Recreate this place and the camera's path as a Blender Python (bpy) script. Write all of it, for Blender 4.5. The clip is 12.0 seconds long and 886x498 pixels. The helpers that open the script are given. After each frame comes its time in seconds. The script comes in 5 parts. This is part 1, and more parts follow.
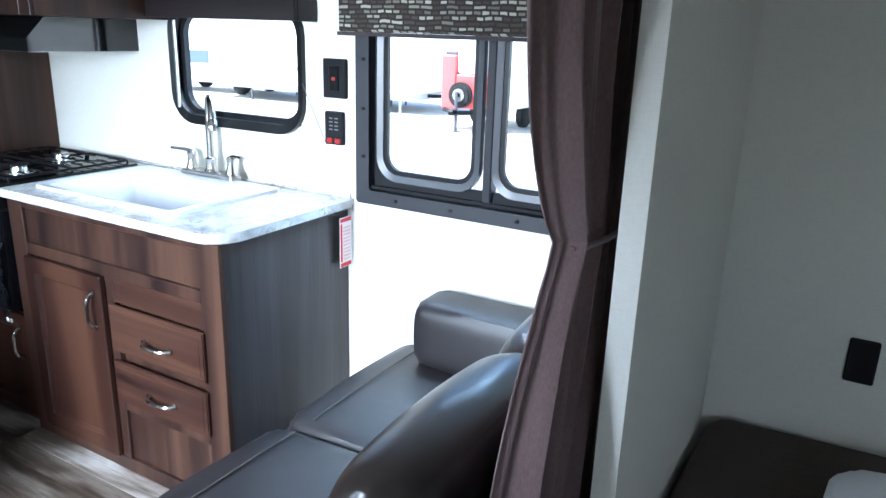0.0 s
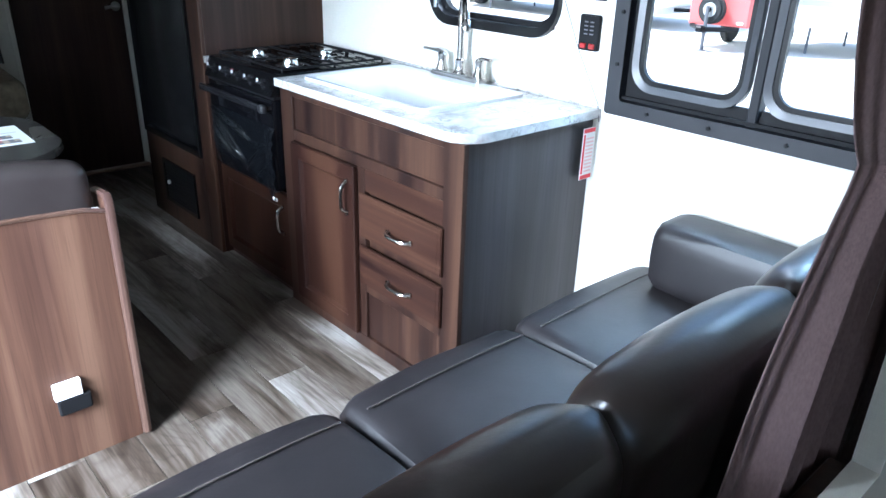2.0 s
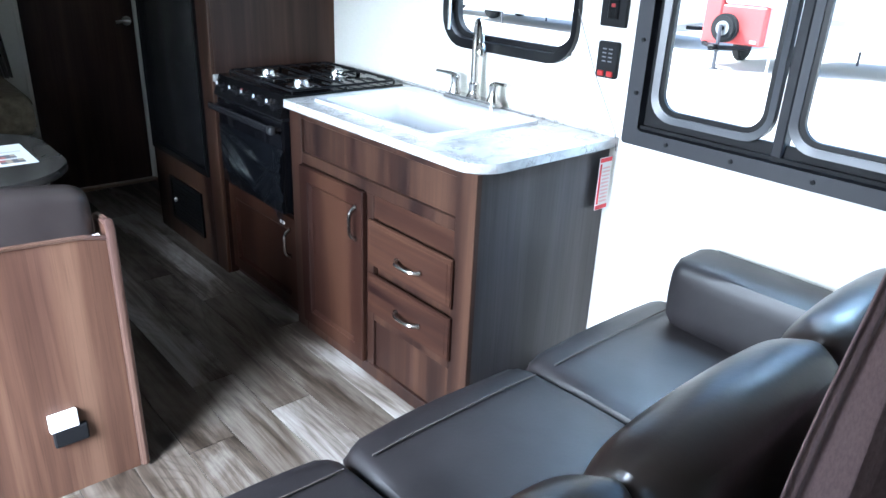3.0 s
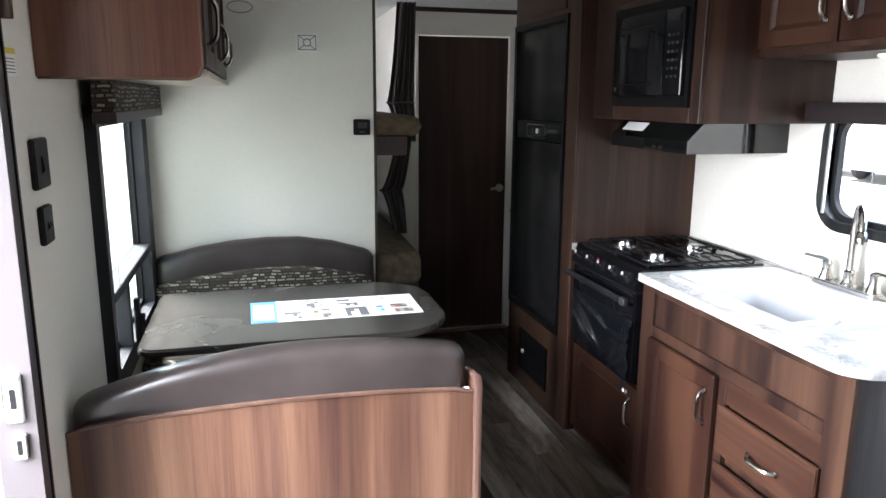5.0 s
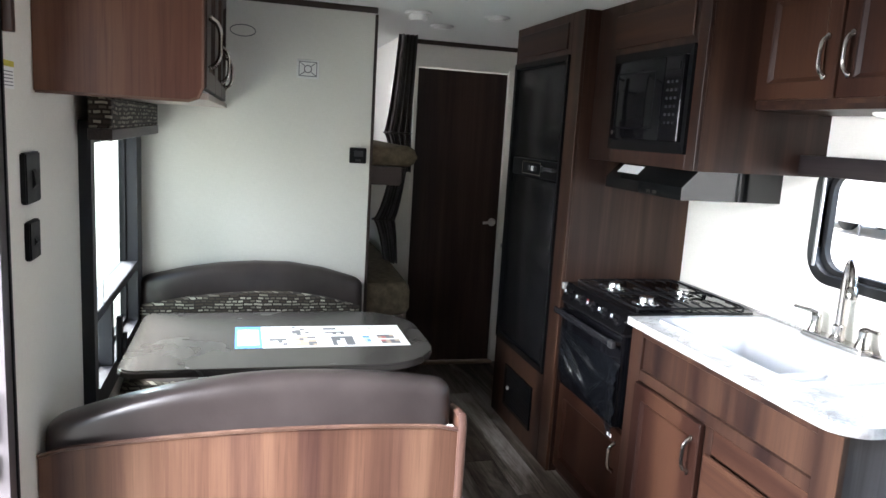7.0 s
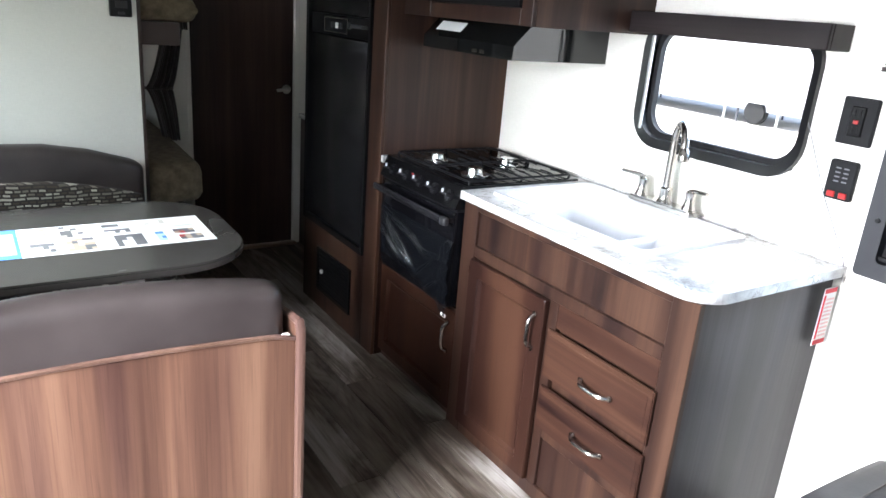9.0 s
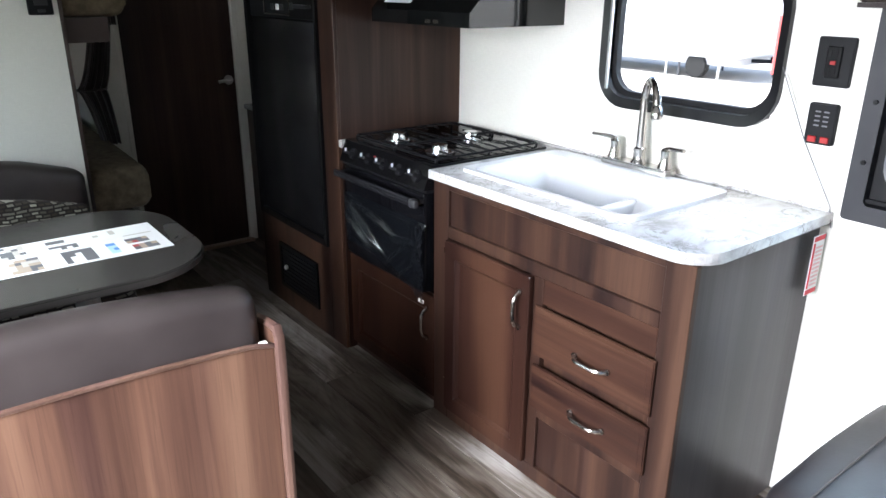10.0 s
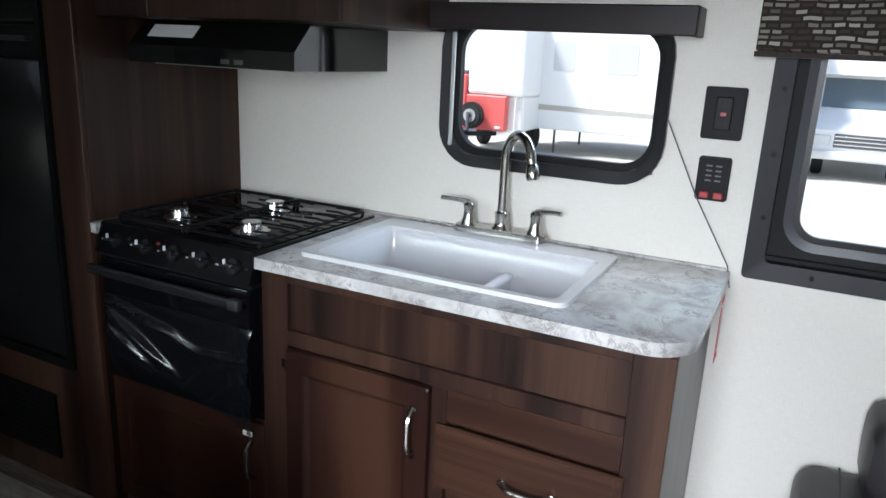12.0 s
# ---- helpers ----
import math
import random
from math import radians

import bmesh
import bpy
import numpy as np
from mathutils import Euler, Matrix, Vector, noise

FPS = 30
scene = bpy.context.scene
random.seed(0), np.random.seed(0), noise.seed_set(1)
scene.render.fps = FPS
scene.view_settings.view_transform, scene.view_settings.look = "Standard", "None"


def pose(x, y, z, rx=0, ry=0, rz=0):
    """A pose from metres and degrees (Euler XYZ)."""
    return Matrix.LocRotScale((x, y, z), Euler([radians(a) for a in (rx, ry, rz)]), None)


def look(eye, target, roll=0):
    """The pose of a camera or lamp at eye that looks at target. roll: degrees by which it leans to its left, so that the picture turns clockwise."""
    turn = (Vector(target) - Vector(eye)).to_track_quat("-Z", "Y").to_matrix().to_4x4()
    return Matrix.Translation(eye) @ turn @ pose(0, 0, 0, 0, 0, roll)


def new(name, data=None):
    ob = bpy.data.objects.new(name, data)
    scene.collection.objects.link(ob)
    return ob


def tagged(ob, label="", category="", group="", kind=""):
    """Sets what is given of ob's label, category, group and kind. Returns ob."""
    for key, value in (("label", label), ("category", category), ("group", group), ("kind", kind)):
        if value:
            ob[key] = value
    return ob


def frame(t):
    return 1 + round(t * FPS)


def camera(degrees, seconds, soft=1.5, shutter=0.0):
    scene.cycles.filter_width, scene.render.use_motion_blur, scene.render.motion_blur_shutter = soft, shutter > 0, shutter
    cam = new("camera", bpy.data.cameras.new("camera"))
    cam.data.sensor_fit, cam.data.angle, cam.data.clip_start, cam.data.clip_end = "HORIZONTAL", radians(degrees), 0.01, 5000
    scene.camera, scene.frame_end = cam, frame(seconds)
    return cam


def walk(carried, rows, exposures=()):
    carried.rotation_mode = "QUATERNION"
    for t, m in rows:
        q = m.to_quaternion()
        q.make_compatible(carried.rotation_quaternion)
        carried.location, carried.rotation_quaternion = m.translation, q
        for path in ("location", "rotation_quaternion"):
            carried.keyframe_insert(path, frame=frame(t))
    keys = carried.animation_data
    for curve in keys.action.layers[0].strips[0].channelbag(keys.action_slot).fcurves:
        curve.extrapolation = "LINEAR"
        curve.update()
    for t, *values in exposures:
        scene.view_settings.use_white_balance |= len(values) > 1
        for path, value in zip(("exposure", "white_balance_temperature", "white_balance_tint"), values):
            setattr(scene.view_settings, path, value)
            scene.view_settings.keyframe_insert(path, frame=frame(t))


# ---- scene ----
cam = camera(63.4, 12.0)
PATH = [
    (0, (0.712, -1.432, 1.438), (2.374, -0.482, 0.858), 1.8),
    (0.5, (0.669, -1.373, 1.387), (2.074, -0.156, 0.649), 1.6),
    (1, (0.677, -1.362, 1.39), (1.913, -0.047, 0.53), 1.5),
    (1.5, (0.681, -1.36, 1.403), (1.923, -0.041, 0.555), 2.0),
    (2, (0.689, -1.367, 1.402), (1.921, -0.015, 0.592), 1.7),
    (2.5, (0.731, -1.291, 1.399), (1.981, 0.046, 0.593), 2.2),
    (2.7, (0.742, -1.293, 1.41), (1.988, 0.051, 0.609), 2.3),
    (4.3, (0.662, -1.326, 1.476), (1.493, 0.396, 0.888), 0.9),
    (4.5, (0.659, -1.328, 1.494), (1.381, 0.457, 0.951), 0.5),
    (5, (0.637, -1.311, 1.524), (1.132, 0.583, 1.114), 0.4),
    (5.5, (0.628, -1.314, 1.543), (1.013, 0.619, 1.204), 1.0),
    (6, (0.626, -1.319, 1.553), (1.007, 0.622, 1.253), 1.9),
    (6.5, (0.626, -1.314, 1.553), (1.057, 0.617, 1.26), 2.5),
    (6.7, (0.632, -1.312, 1.548), (1.103, 0.608, 1.246), 2.7),
    (8.3, (0.633, -1.035, 1.49), (1.45, 0.721, 0.991), 6.2),
    (8.5, (0.642, -0.992, 1.493), (1.536, 0.715, 0.958), 5.5),
    (9, (0.622, -0.953, 1.486), (1.68, 0.619, 0.847), 4.7),
    (9.5, (0.621, -0.97, 1.472), (1.711, 0.562, 0.79), 3.2),
    (10, (0.64, -0.833, 1.463), (1.785, 0.653, 0.771), 0.4),
    (10.3, (0.641, -0.72, 1.444), (1.939, 0.627, 0.734), 0.2),
    (10.5, (0.647, -0.646, 1.44), (2.02, 0.594, 0.682), 0.1),
    (11, (0.661, -0.53, 1.427), (2.15, 0.624, 0.754), -0.4),
    (11.5, (0.718, -0.305, 1.404), (2.252, 0.848, 0.84), -0.2),
    (12, (0.716, -0.148, 1.397), (2.44, 0.716, 0.866), 2.7),
]
walk(cam, [(t, look(eye, target, roll)) for t, eye, target, roll in PATH],
     [(0, 1.75, 5350, 4), (2.7, 1.75, 5350, 4), (4.3, 1.66, 6300, 10), (4.8, 1.95, 6350, 11), (6.7, 2.05, 6350, 11), (8.3, 2.04, 6300, 10),
      (9.5, 1.82, 6250, 10), (10.5, 1.29, 6200, 10), (11.2, 0.82, 6250, 9), (12, 0.32, 6150, 8)])

# ---- world, sun, daylight at the openings ----
world = bpy.data.worlds.new("sky")
world.use_nodes = True
scene.world = world
sky = world.node_tree.nodes.new("ShaderNodeTexSky")
sky.sky_type, sky.sun_disc = "NISHITA", False
sky.sun_elevation, sky.sun_rotation = radians(58), radians(-36)
sky.air_density, sky.dust_density = 1.0, 1.2
world.node_tree.links.new(sky.outputs[0], world.node_tree.nodes["Background"].inputs[0])
world.node_tree.nodes["Background"].inputs[1].default_value = 0.15
sun = new("sun", bpy.data.lights.new("sun", "SUN"))
sun.data.energy, sun.data.angle, sun.data.color = 5.0, radians(12), (1.0, 0.97, 0.92)
sun.matrix_world = look((-2.2, 3, 6), (0, 0, 0))


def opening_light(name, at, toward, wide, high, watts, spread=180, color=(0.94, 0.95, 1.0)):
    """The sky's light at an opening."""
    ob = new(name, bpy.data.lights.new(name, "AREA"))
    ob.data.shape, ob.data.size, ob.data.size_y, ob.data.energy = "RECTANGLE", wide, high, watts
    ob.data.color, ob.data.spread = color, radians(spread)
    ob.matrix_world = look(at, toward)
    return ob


XL, XK, YB, YF, CEIL, GROUND = 0.15, 2.58, 3.14, -3.3, 2.07, -0.83
opening_light("daylight_door", (-0.45, -0.3, 1.4), (1.9, -0.02, -0.3), 1.3, 1.1, 61, 100)
opening_light("daylight_dinette", (-0.6, 2.0, 1.7), (1.0, 1.2, 0.85), 1.3, 0.8, 36)
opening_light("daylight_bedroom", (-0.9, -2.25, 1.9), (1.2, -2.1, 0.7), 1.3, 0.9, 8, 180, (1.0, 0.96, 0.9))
opening_light("daylight_bunks", (-0.7, 3.0, 1.9), (1.2, 3.0, 1.2), 0.9, 0.9, 15)
opening_light("daylight_sink", (2.95, 0.49, 1.95), (2.2, 0.49, 0.9), 0.8, 0.5, 9)
opening_light("daylight_sofa", (2.95, -0.52, 1.95), (1.8, -0.52, 0.5), 1.1, 0.6, 28, 180, (0.6, 0.81, 1.0))
# added unseen lamp under the closed ceiling, for the glow above the bathroom door
opening_light("unseen_bathroom_light", (2.0, 3.8, 2.05), (2.0, 3.8, 0), 0.35, 0.35, 4)


# ---- materials ----
def mat(name, color, rough=0.5, metal=0.0, **more):
    m = bpy.data.materials.new(name)
    m.use_nodes = True
    b = m.node_tree.nodes["Principled BSDF"]
    b.inputs["Base Color"].default_value = (*color, 1)
    b.inputs["Roughness"].default_value, b.inputs["Metallic"].default_value = rough, metal
    for key, value in more.items():
        b.inputs[key.replace("_", " ")].default_value = value
    return m


def node(m, kind, **inputs):
    n = m.node_tree.nodes.new(kind)
    for key, value in inputs.items():
        n.inputs[key].default_value = value
    return n


def link(m, a, b):
    m.node_tree.links.new(a, b)


def coords(m, scale, randomly=False, kind="Object"):
    """Object coordinates, scaled; randomly: moved for each object."""
    tc, mp = node(m, "ShaderNodeTexCoord"), node(m, "ShaderNodeMapping")
    mp.inputs["Scale"].default_value = scale
    link(m, tc.outputs[kind], mp.inputs["Vector"])
    if randomly:
        info, mul = node(m, "ShaderNodeObjectInfo"), node(m, "ShaderNodeMath")
        mul.operation, mul.inputs[1].default_value = "MULTIPLY", 37.0
        link(m, info.outputs["Random"], mul.inputs[0])
        link(m, mul.outputs[0], mp.inputs["Location"])
    return mp.outputs["Vector"]


def noise_tex(m, vector, scale, detail=4.0, rough=0.55, distortion=0.0):
    n = node(m, "ShaderNodeTexNoise", Scale=scale, Detail=detail, Roughness=rough, Distortion=distortion)
    link(m, vector, n.inputs["Vector"])
    return n.outputs["Fac"]


def ramp(m, fac, stops):
    r = node(m, "ShaderNodeValToRGB")
    while len(r.color_ramp.elements) < len(stops):
        r.color_ramp.elements.new(0.5)
    for e, (at, c) in zip(r.color_ramp.elements, stops):
        e.position, e.color = at, (*c, 1)
    link(m, fac, r.inputs["Fac"])
    return r.outputs["Color"]


def mix(m, fac, a, b, how="MIX"):
    x = m.node_tree.nodes.new("ShaderNodeMix")
    x.data_type, x.blend_type = "RGBA", how
    for value, slot in ((fac, 0), (a, 6), (b, 7)):
        if isinstance(value, (int, float)):
            x.inputs[slot].default_value = value
        elif isinstance(value, tuple):
            x.inputs[slot].default_value = (*value, 1)
        else:
            link(m, value, x.inputs[slot])
    return x.outputs[2]


def base(m, color):
    link(m, color, m.node_tree.nodes["Principled BSDF"].inputs["Base Color"])
    return m


def rough_from(m, fac, low, high):
    r = node(m, "ShaderNodeMapRange")
    r.inputs["To Min"].default_value, r.inputs["To Max"].default_value = low, high
    link(m, fac, r.inputs["Value"])
    link(m, r.outputs[0], m.node_tree.nodes["Principled BSDF"].inputs["Roughness"])


def bump(m, height, strength, distance=0.002):
    b = node(m, "ShaderNodeBump", Strength=strength, Distance=distance)
    link(m, height, b.inputs["Height"])
    link(m, b.outputs[0], m.node_tree.nodes["Principled BSDF"].inputs["Normal"])


def wood(name, dark, mid, light, grain="z", rough=0.38, strips=9.0, tone=0.3, shine=0.22):
    """Printed wood grain: boards of differing tone, dusky bands, streaks and fine pores along one axis."""
    m = mat(name, mid, rough, Specular_IOR_Level=shine)
    stretch = {"x": lambda q: (q, 1, 1), "y": lambda q: (1, q, 1), "z": lambda q: (1, 1, q)}[grain]
    fine = noise_tex(m, coords(m, stretch(0.03), True), 60, 6, 0.62, 0.7)
    wide = noise_tex(m, coords(m, stretch(0.045), True), strips, 3, 0.5, 0.5)
    pores = noise_tex(m, coords(m, stretch(0.018), True), 210, 3, 0.6, 0.3)
    dusk = noise_tex(m, coords(m, stretch(0.09), True), strips * 0.75, 1, 0.5, 0.4)
    cut = node(m, "ShaderNodeSeparateXYZ")
    link(m, coords(m, (1, 1, 1), True), cut.inputs[0])
    across = node(m, "ShaderNodeMath")
    link(m, cut.outputs[2 if grain == "y" else 0], across.inputs[0])
    if grain == "z":
        link(m, cut.outputs[1], across.inputs[1])
    else:
        across.inputs[1].default_value = 0.0
    step = node(m, "ShaderNodeMath")
    step.operation, step.inputs[1].default_value = "MULTIPLY", strips * 0.95
    link(m, across.outputs[0], step.inputs[0])
    whole_step = node(m, "ShaderNodeMath")
    whole_step.operation = "FLOOR"
    link(m, step.outputs[0], whole_step.inputs[0])
    board = m.node_tree.nodes.new("ShaderNodeTexWhiteNoise")
    board.noise_dimensions = "1D"
    link(m, whole_step.outputs[0], board.inputs["W"])
    both = mix(m, tone, mix(m, 0.74, fine, wide), ramp(m, board.outputs["Value"], [(0.0, (0.38, 0.38, 0.38)), (1.0, (0.62, 0.62, 0.62))]))
    color = ramp(m, both, [(0.39, dark), (0.5, mid), (0.61, light)])
    color = mix(m, ramp(m, dusk, [(0.52, (0, 0, 0)), (0.66, (0.75, 0.75, 0.75))]), color, (0.58, 0.55, 0.66), "MULTIPLY")
    color = mix(m, 1.0, color, ramp(m, pores, [(0.34, (0.83, 0.82, 0.82)), (0.45, (1, 1, 1))]), "MULTIPLY")
    base(m, color)
    rough_from(m, fine, rough - 0.04, rough + 0.08)
    bump(m, fine, 0.02, 0.001)
    return m


CABINET = wood("cabinet_wood", (0.0115, 0.0054, 0.0043), (0.0275, 0.0126, 0.0083), (0.052, 0.0256, 0.0158), strips=12, shine=0.28)
CABINET_H = wood("cabinet_wood_level", (0.0125, 0.0055, 0.0044), (0.0295, 0.0124, 0.008), (0.054, 0.0255, 0.0152), "y", strips=13)
BENCH = wood("bench_wood", (0.05, 0.0245, 0.0172), (0.091, 0.0465, 0.0305), (0.142, 0.079, 0.051), strips=11, tone=0.34)
OHEND = wood("overhead_end_wood", (0.06, 0.024, 0.017), (0.098, 0.043, 0.0285), (0.14, 0.07, 0.045), strips=5, tone=0.2, rough=0.3)
CABINET_DOOR = wood("cabinet_door_wood", (0.019, 0.0079, 0.0053), (0.0295, 0.0123, 0.0078), (0.043, 0.019, 0.0115), strips=5, tone=0.0, shine=0.14)
DARKDOOR = wood("dark_door_wood", (0.028, 0.016, 0.0135), (0.046, 0.027, 0.0225), (0.068, 0.0415, 0.034), rough=0.36, shine=0.3)
ASH = wood("grey_side_wood", (0.036, 0.032, 0.0325), (0.053, 0.0475, 0.0495), (0.072, 0.066, 0.069), rough=0.31, strips=7, tone=0.1)
TRIM = mat("dark_trim", (0.03, 0.016, 0.012), 0.45)
DARKTRIM = wood("valance_wood", (0.011, 0.0085, 0.0085), (0.017, 0.013, 0.013), (0.024, 0.018, 0.018), "y", strips=9)
OAKSTRIP = wood("oak_threshold", (0.2, 0.14, 0.1), (0.28, 0.2, 0.145), (0.36, 0.27, 0.2), "x", rough=0.4)
CAPMOULD = wood("cap_moulding", (0.072, 0.041, 0.029), (0.096, 0.056, 0.041), (0.13, 0.079, 0.059), rough=0.35)

WALLPAPER = mat("linen_wallpaper", (0.7, 0.68, 0.62), 0.75)
weft = noise_tex(WALLPAPER, coords(WALLPAPER, (40, 40, 700)), 1, 3)
warp = noise_tex(WALLPAPER, coords(WALLPAPER, (600, 600, 40)), 1, 3)
weave = mix(WALLPAPER, 0.5, weft, warp)
base(WALLPAPER, ramp(WALLPAPER, weave, [(0.3, (0.64, 0.622, 0.568)), (0.7, (0.745, 0.728, 0.672))]))
bump(WALLPAPER, weave, 0.15, 0.001)
CEILING = mat("ceiling_vinyl", (0.74, 0.75, 0.73), 0.7)
bump(CEILING, noise_tex(CEILING, coords(CEILING, (1, 1, 1)), 220, 3), 0.12, 0.001)


def leather(name, dark, light, rough):
    m = mat(name, dark, rough)
    v = coords(m, (1, 1, 1), True)
    soft = noise_tex(m, v, 7, 2, 0.5)
    base(m, ramp(m, soft, [(0.3, dark), (0.7, light)]))
    creases = noise_tex(m, v, 9, 3, 0.5, 0.6)
    rough_from(m, creases, rough - 0.06, rough + 0.1)
    bump(m, mix(m, 0.75, noise_tex(m, v, 90, 2), creases), 0.24, 0.004)
    return m


SOFA = leather("sofa_leather", (0.0092, 0.008, 0.009), (0.018, 0.0152, 0.016), 0.43)
SOFABACK = leather("sofa_back_leather", (0.013, 0.009, 0.0075), (0.026, 0.018, 0.015), 0.32)
BOOTH = leather("booth_leather", (0.025, 0.0197, 0.019), (0.042, 0.034, 0.0325), 0.3)
for glossy in (SOFABACK, BOOTH):
    glossy.node_tree.nodes["Principled BSDF"].inputs["Coat Weight"].default_value = 0.25
    glossy.node_tree.nodes["Principled BSDF"].inputs["Coat Roughness"].default_value = 0.2
STITCH = mat("thread", (0.07, 0.055, 0.05), 0.8)

PATTERN = mat("patterned_fabric", (0.3, 0.27, 0.2), 0.9)
pv = node(PATTERN, "ShaderNodeSeparateXYZ")
link(PATTERN, coords(PATTERN, (1, 1, 1)), pv.inputs[0])
along = node(PATTERN, "ShaderNodeMath")
link(PATTERN, pv.outputs[0], along.inputs[0])
link(PATTERN, pv.outputs[1], along.inputs[1])
flat = node(PATTERN, "ShaderNodeCombineXYZ")
link(PATTERN, along.outputs[0], flat.inputs[0])
link(PATTERN, pv.outputs[2], flat.inputs[1])
wobble = node(PATTERN, "ShaderNodeTexNoise", Scale=14.0, Detail=2.0)
link(PATTERN, flat.outputs[0], wobble.inputs["Vector"])
bricks = node(PATTERN, "ShaderNodeTexBrick", Scale=1.0)
bricks.inputs["Color1"].default_value, bricks.inputs["Color2"].default_value = (0.035, 0.026, 0.018, 1), (0.48, 0.46, 0.38, 1)
bricks.inputs["Mortar"].default_value = (0.016, 0.011, 0.009, 1)
bricks.inputs["Brick Width"].default_value, bricks.inputs["Row Height"].default_value = 0.026, 0.0135
bricks.inputs["Mortar Size"].default_value, bricks.inputs["Bias"].default_value = 0.0032, -0.3
bricks.offset, bricks.squash, bricks.squash_frequency = 0.37, 1.6, 3
link(PATTERN, mix(PATTERN, 0.015, flat.outputs[0], wobble.outputs["Color"]), bricks.inputs["Vector"])
base(PATTERN, bricks.outputs["Color"])
bump(PATTERN, noise_tex(PATTERN, coords(PATTERN, (1, 1, 1)), 400, 2), 0.3, 0.001)
BROWNCLOTH = mat("brown_fabric", (0.05, 0.034, 0.033), 0.85, Sheen_Weight=0.3)
thr = noise_tex(BROWNCLOTH, coords(BROWNCLOTH, (300, 300, 90)), 1, 3)
base(BROWNCLOTH, ramp(BROWNCLOTH, thr, [(0.3, (0.018, 0.0125, 0.012)), (0.7, (0.04, 0.028, 0.027))]))
bump(BROWNCLOTH, thr, 0.3, 0.001)
MAUVE = mat("mauve_brown_fabric", (0.14, 0.09, 0.088), 0.85, Sheen_Weight=0.3)
mth = noise_tex(MAUVE, coords(MAUVE, (300, 300, 90)), 1, 3)
base(MAUVE, ramp(MAUVE, mth, [(0.3, (0.125, 0.078, 0.077)), (0.7, (0.175, 0.112, 0.11))]))
bump(MAUVE, mth, 0.3, 0.001)
TANCLOTH = mat("tan_quilt", (0.16, 0.12, 0.075), 0.9)
tq = noise_tex(TANCLOTH, coords(TANCLOTH, (1, 1, 1)), 30, 4)
base(TANCLOTH, ramp(TANCLOTH, tq, [(0.3, (0.07, 0.052, 0.03)), (0.7, (0.15, 0.115, 0.07))]))
bump(TANCLOTH, tq, 0.4, 0.01)
PILLOW = mat("grey_pillowcase", (0.5, 0.5, 0.5), 0.85)
bump(PILLOW, noise_tex(PILLOW, coords(PILLOW, (1, 1, 1)), 18, 3), 0.3, 0.01)

STONE = mat("marbled_laminate", (0.75, 0.74, 0.72), 0.2)
sv = coords(STONE, (1, 1, 1))
blot = noise_tex(STONE, sv, 7, 7, 0.65, 0.6)
vein = noise_tex(STONE, sv, 15, 10, 0.72, 0.9)
where = ramp(STONE, noise_tex(STONE, sv, 11, 3, 0.5, 0.6), [(0.42, (0, 0, 0)), (0.58, (0.9, 0.9, 0.9))])
line = ramp(STONE, vein, [(0.46, (0, 0, 0)), (0.495, (1, 1, 1)), (0.53, (0, 0, 0))])
base(STONE, mix(STONE, mix(STONE, 1.0, line, where, "MULTIPLY"),
                ramp(STONE, blot, [(0.36, (0.3, 0.295, 0.29)), (0.5, (0.47, 0.465, 0.46)), (0.64, (0.56, 0.56, 0.555))]),
                (0.2, 0.18, 0.165)))
PORCELAIN = mat("white_sink", (0.57, 0.58, 0.6), 0.15)
SATIN = mat("satin_chrome", (0.7, 0.69, 0.67), 0.3, 1.0)
NICKEL = mat("brushed_nickel", (0.47, 0.445, 0.415), 0.2, 1.0)
CHROME = mat("chrome", (0.78, 0.78, 0.78), 0.17, 1.0)
JAMB = mat("painted_jamb", (0.085, 0.076, 0.08), 0.45, 0.2)
rough_from(JAMB, noise_tex(JAMB, coords(JAMB, (30, 30, 4)), 1, 3), 0.35, 0.55)
ALU = mat("aluminium", (0.6, 0.6, 0.6), 0.38, 1.0)
rough_from(ALU, noise_tex(ALU, coords(ALU, (30, 30, 200)), 1, 3), 0.3, 0.5)
TRIMBLACK = mat("satin_black_trim", (0.0045, 0.0045, 0.005), 0.38, Specular_IOR_Level=0.12)
BLACK = mat("black_plastic", (0.01, 0.01, 0.011), 0.5, Specular_IOR_Level=0.13)
rough_from(BLACK, noise_tex(BLACK, coords(BLACK, (1, 1, 1)), 25, 4), 0.42, 0.6)
ENAMEL = mat("black_enamel", (0.004, 0.004, 0.0045), 0.12, Specular_IOR_Level=0.25)
rough_from(ENAMEL, noise_tex(ENAMEL, coords(ENAMEL, (1, 1, 1)), 12, 5), 0.08, 0.18)
IRON = mat("cast_iron", (0.007, 0.007, 0.008), 0.4, Specular_IOR_Level=0.15)
GLASSBLACK = mat("black_glass", (0.004, 0.004, 0.005), 0.08, Specular_IOR_Level=0.22)
SOCKET = mat("socket_grey", (0.018, 0.018, 0.02), 0.45)
GASKET = mat("grey_gasket", (0.06, 0.062, 0.07), 0.35, Specular_IOR_Level=0.5)
FRAMEBLACK = mat("window_frame_black", (0.005, 0.005, 0.006), 0.34, Specular_IOR_Level=0.3)
FRAMEGREY = mat("window_frame_grey", (0.014, 0.0145, 0.0185), 0.5, Specular_IOR_Level=0.3)
rough_from(FRAMEGREY, noise_tex(FRAMEGREY, coords(FRAMEGREY, (1, 1, 1)), 30, 3), 0.45, 0.6)
UNDERSIDE = mat("beige_board", (0.36, 0.31, 0.27), 0.6)
WHITEPL = mat("white_plastic", (0.75, 0.75, 0.73), 0.4)
PAPER = mat("white_paper", (0.78, 0.78, 0.78), 0.7)
